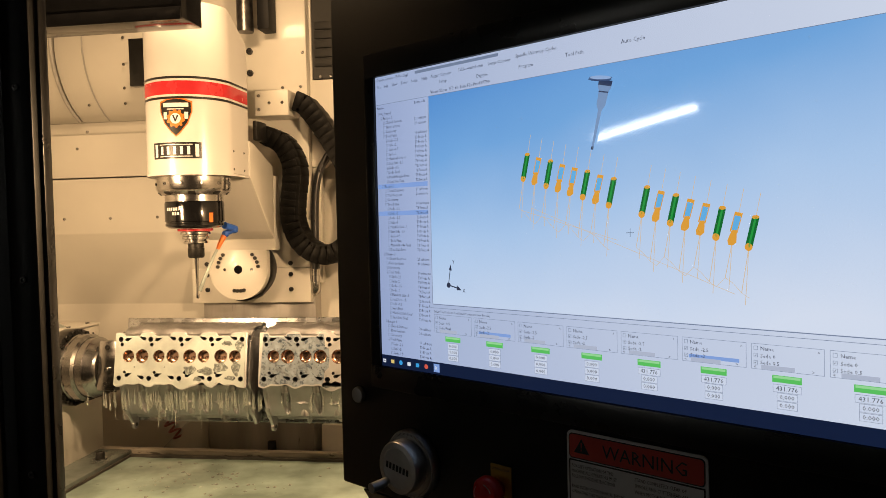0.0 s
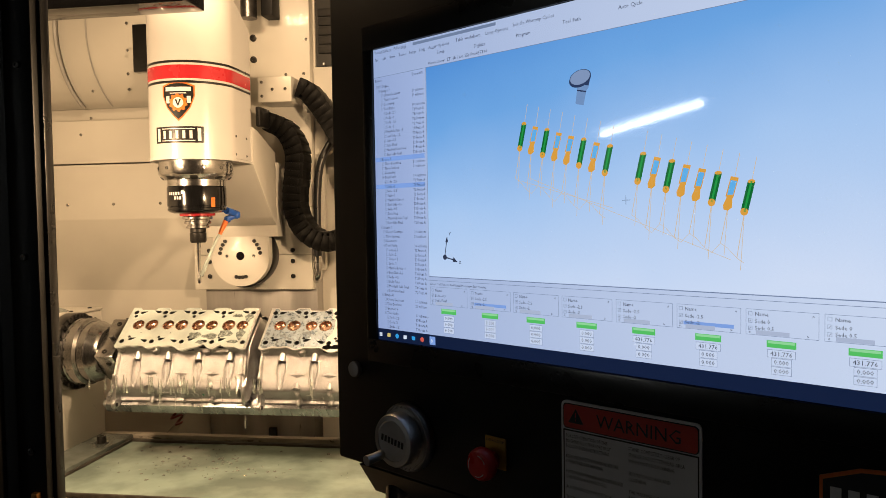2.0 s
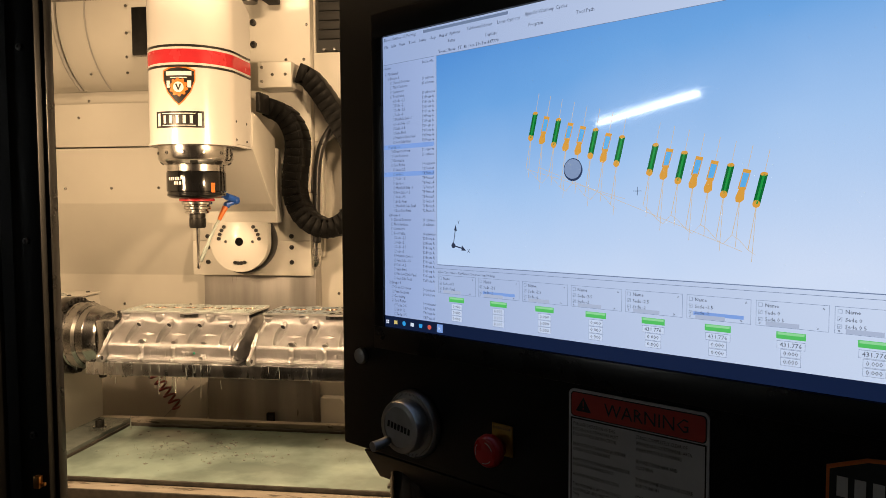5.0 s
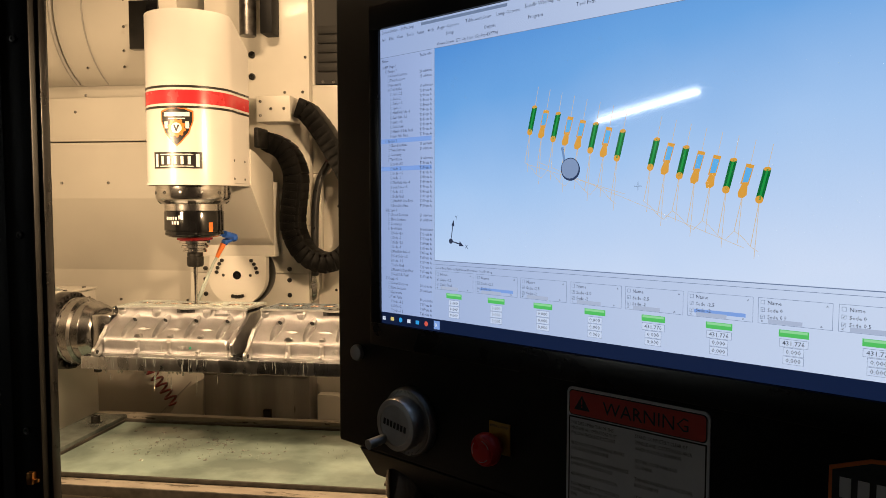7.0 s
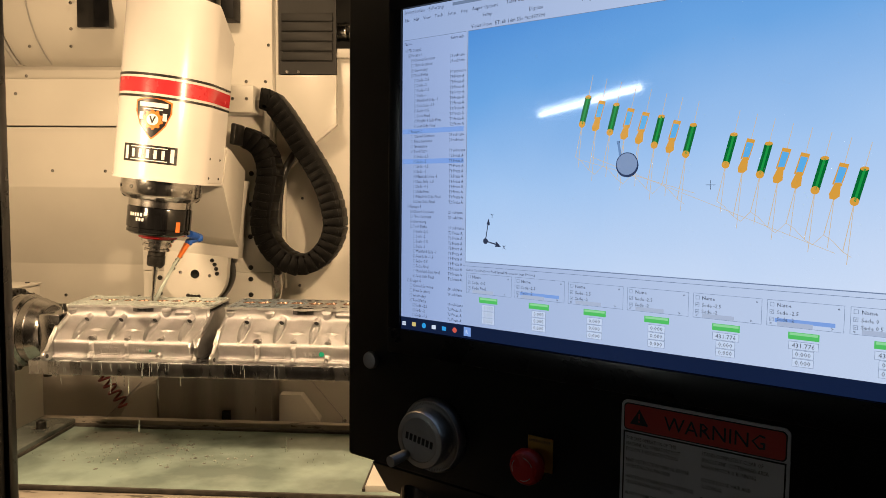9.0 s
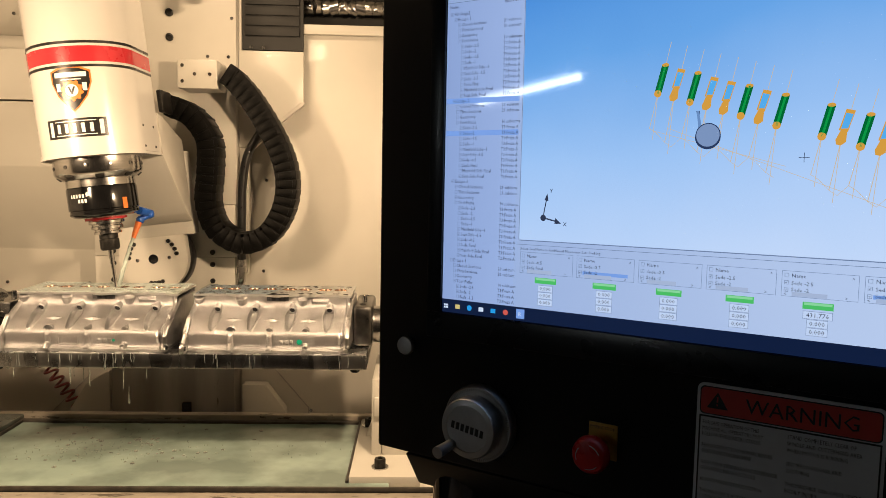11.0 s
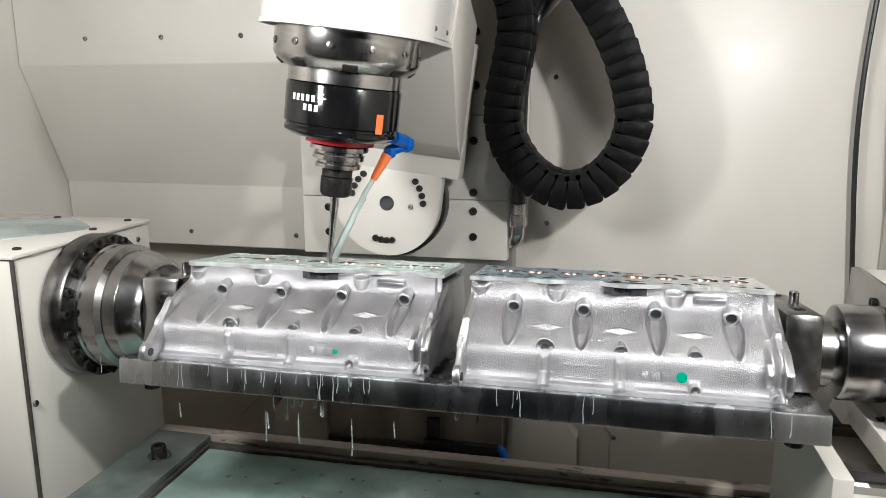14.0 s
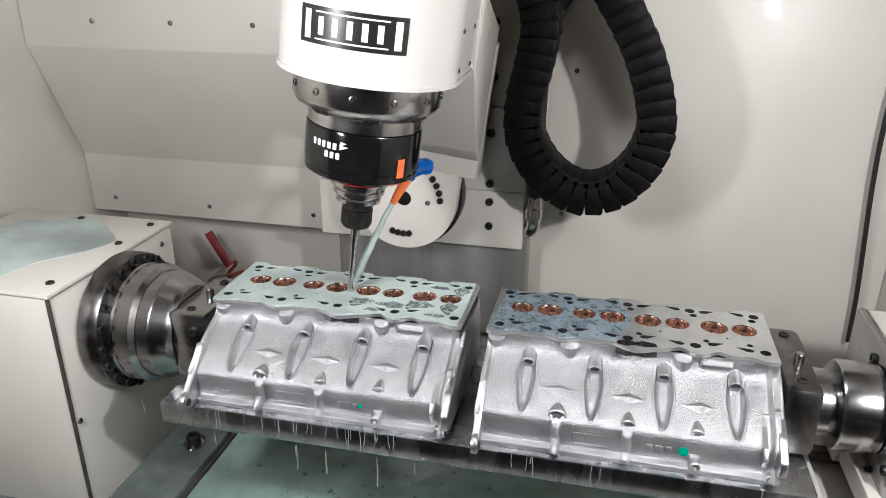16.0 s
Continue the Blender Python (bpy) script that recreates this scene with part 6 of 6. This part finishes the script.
bmesh.ops.solidify(bm, geom=bm.faces[:], thickness=0.0006)
part("sheet", bm, PAPER, note, smooth=60)
lines = []
random.seed(7)
for k in range(5):
    x = 0.015
    while x < 0.13:
        w = random.uniform(0.004, 0.012)
        lines.append([(x, -0.016 - 0.017 * k), (x + w, -0.015 - 0.017 * k), (x + w, -0.0125 - 0.017 * k), (x, -0.0135 - 0.017 * k)])
        x += w + random.uniform(0.003, 0.010)
part("pen_lines", flat_bm(lines, Matrix.Translation((0, 0, 0.0105))), SIGN_BLACK, note, "handwritten dark bars")

# ceiling tube that mirrors in the monitor
tube = thing("ceiling_tube_light", "long white fluorescent tube light hung from the workshop ceiling", "ceiling light")
part("tube", tube_bm([(-10.7, -6.70, 1.80), (-7.2, -6.45, 1.80)], 0.035, 12), glow("tube_glow", (1.0, 0.97, 0.90), 42.0), tube, "lit fluorescent tube")
part("fitting", box_bm((-10.75, -6.74, 1.86), (-7.15, -6.41, 1.90), 0.004), INK_WHITE, tube)
for x in (-10.2, -7.7):
    part("hanger", box_bm((x, -6.59, 1.90), (x + 0.02, -6.57, 2.35)), STEEL, tube)

# drops of coolant that hang under the plate and fall into the pool one after another
random.seed(21)
drops = []
drop_me = mesh_of("drop", lathe_bm([(0.0006, 0.034), (0.0014, 0.016), (0.0026, 0.002), (0.0028, -0.003), (0.0018, -0.006), (0.0004, -0.007)], seg=10), DROP)
for k in range(150):
    x = random.gauss(-0.20, 0.11) if k % 3 else random.uniform(-0.42, 0.40)
    y = random.uniform(-0.20, -0.06)
    d = new("coolant_drop", drop_me)
    tagged(d, "clear drop of coolant falling off the fixture plate", "drop", "falling drops")
    drops.append((d, x, y, 0.16 * k + random.uniform(0, 0.2) if k < 97 else random.uniform(0, 4.3)))

# thin threads of coolant that trickle from the edge of the plate
random.seed(31)
threads = []
for k in range(13):
    x, y = max(-0.37, random.gauss(-0.19, 0.09)), random.choice((-0.2035, -0.2035, -0.12, -0.04))
    ln, wv, r = random.uniform(0.012, 0.050), random.uniform(0, 6), random.uniform(0.0004, 0.0007)
    bm = bmesh.new()
    line = [(0.0005 * math.sin(wv + i * 0.3) * i / 18, 0.0004 * math.cos(wv + i * 0.3), -ln * i / 18) for i in range(19)]
    tube_bm(line, r, 7, bm, taper=r * 0.6)
    for i in range(5, 19, random.randint(3, 5)):
        lathe_bm([(0.0002, 0.006), (r * 1.5, 0.002), (r * 1.9, -0.001), (r * 0.9, -0.004)], at=line[i], seg=7, bm=bm)
    threads.append((solid("coolant_thread", bm, DROP, "thin beaded thread of coolant trickling off the plate", "coolant", Matrix.Translation((x, y, -0.090)), "threads under the plate"), x, y, wv))


def motions():
    # work turns face up, the head comes down and rocks about the cut
    turn = [(0, 80), (0.5, 71), (1.0, 61), (1.5, 51), (2.0, 41), (2.5, 31), (3.0, 21), (3.5, 12.5), (4.0, 6.5), (4.5, 2.5), (5.2, 0), (7, -1), (8, 0), (8.7, 1), (9.8, 2.5), (11, 1.5), (11.5, -3), (12, -6), (12.5, -6.5), (13, -7.5), (13.5, -8), (14, -7), (14.5, -6), (15, -4.5), (15.5, -2.5), (16, -0.5)]
    walk(fix, [(t, pose(0, AY, AZ, a)) for t, a in turn])
    for ob, x in ((head_left, -0.394), (head_right, 0.016), (deck_film, -0.394), (wet_film, 0.016), (foam_film, -0.394)):
        walk(ob, [(t, pose(x, AY, AZ, a)) for t, a in turn])
    drop = [(0, 0.133), (2.0, 0.133), (4.2, 0.133), (5.4, 0.131), (6.0, 0.100), (6.4, 0.065), (7.0, 0.012), (7.6, 0.0), (9, 0), (12, 0), (13.5, 0.002), (14.5, 0.008), (15.5, 0.015), (16, 0.015)]
    tilt = [(0, 0), (4.2, 0), (7.0, 0), (7.5, 1.5), (8.0, 5), (8.5, 7), (9.2, 5.5), (9.9, 0), (10.5, -5), (11.0, -7), (11.5, -8), (12.0, -8), (12.5, -5.5), (13.0, -1.6), (13.5, 3.6), (14.0, 7.1), (14.5, 9.1), (15.0, 9.5), (15.5, 8.6), (16.0, 7.5)]

    def at(rows, t):
        for (a, u), (b, v) in zip(rows, rows[1:]):
            if a <= t <= b:
                return u + (v - u) * (t - a) / (b - a)
    walk(ram, [(t, pose(PX, PY, PZ + z)) for t, z in drop])
    walk(chain, [(t, pose(PX, PY, PZ + z)) for t, z in drop])
    times = sorted({t for t, _ in drop} | {t for t, _ in tilt})
    for ob in (head, stream):
        walk(ob, [(t, pose(PX, PY, PZ + at(drop, t), 0, at(tilt, t), 0)) for t in times])
    # links near the head follow its lean
    for o, p, q, a, c in LINKS:
        rows = []
        for t, v in tilt:
            f = (v + 8) / 15
            m = p.lerp(q, f)
            rows.append((t, pose(m.x, m.y, m.z, 0, a + (c - a) * f, 0)))
        walk(o, rows)
    # tool drawn on the monitor
    spots = [(0, 0.363, 0.502), (0.5, 0.358, 0.496), (1.0, 0.352, 0.490), (1.5, 0.347, 0.483), (2.0, 0.342, 0.475), (2.5, 0.336, 0.452), (3.0, 0.332, 0.430), (3.5, 0.329, 0.412), (4.0, 0.322, 0.396), (6.3, 0.315, 0.378), (7.0, 0.314, 0.377), (11.0, 0.310, 0.378), (16.0, 0.310, 0.378)]
    lean = {0: 74, 0.5: 66, 1.0: 57, 1.5: 47, 2.0: 36, 2.5: 25, 3.0: 14}
    walk(marker, [(t, pose(u, v, W0 + 0.0022 + 0.0102 * math.sin(radians(lean.get(t, 0))), -lean.get(t, 0), 0, -14)) for t, u, v in spots])
    pos = {t: (u, v) for t, u, v in spots}
    shaft_rows = [(0, 0), (0.5, 1.8), (1.0, 2.8), (1.5, 3.6), (2.0, 4.6), (2.5, 7), (3.0, 12), (3.5, 25), (4.0, 45)]
    rows = [(t, pose(*pos[t], W0 + 0.0022, a, 0, -14)) for t, a in shaft_rows] + [(5.2, pose(0.318, 0.360, W0 - 0.08, 115, 0, -4))]
    walk(shaft, rows + [(t, pose(pos[t][0], pos[t][1] - 0.044, W0 - 0.0065, 188, 0, 8)) for t in (6.3, 7.0, 11.0, 16.0)])
    for o, x, y, wv in threads:
        walk(o, [(0.5 * k, pose(x + 0.0015 * math.sin(wv + 1.3 * k), y, -0.092 - 0.006 * abs(math.sin(wv + 0.9 * k)))) for k in range(33)])
    for d, x, y, t0 in drops:
        top, low = -0.094, TZ - 0.03
        rows = [(0, top)] if t0 > 0.1 else []
        t0 = min(max(t0, 0.1), 15.6)
        fall = [(t0 + f, top - 0.5 * 9.81 * f * f) for f in (0, 0.07, 0.14, 0.21)] + [(t0 + 0.24, low)]
        rows += [(t, max(z, low)) for t, z in fall] + [(16.0, low)]
        walk(d, [(t, pose(x, y, z)) for t, z in rows])


motions()
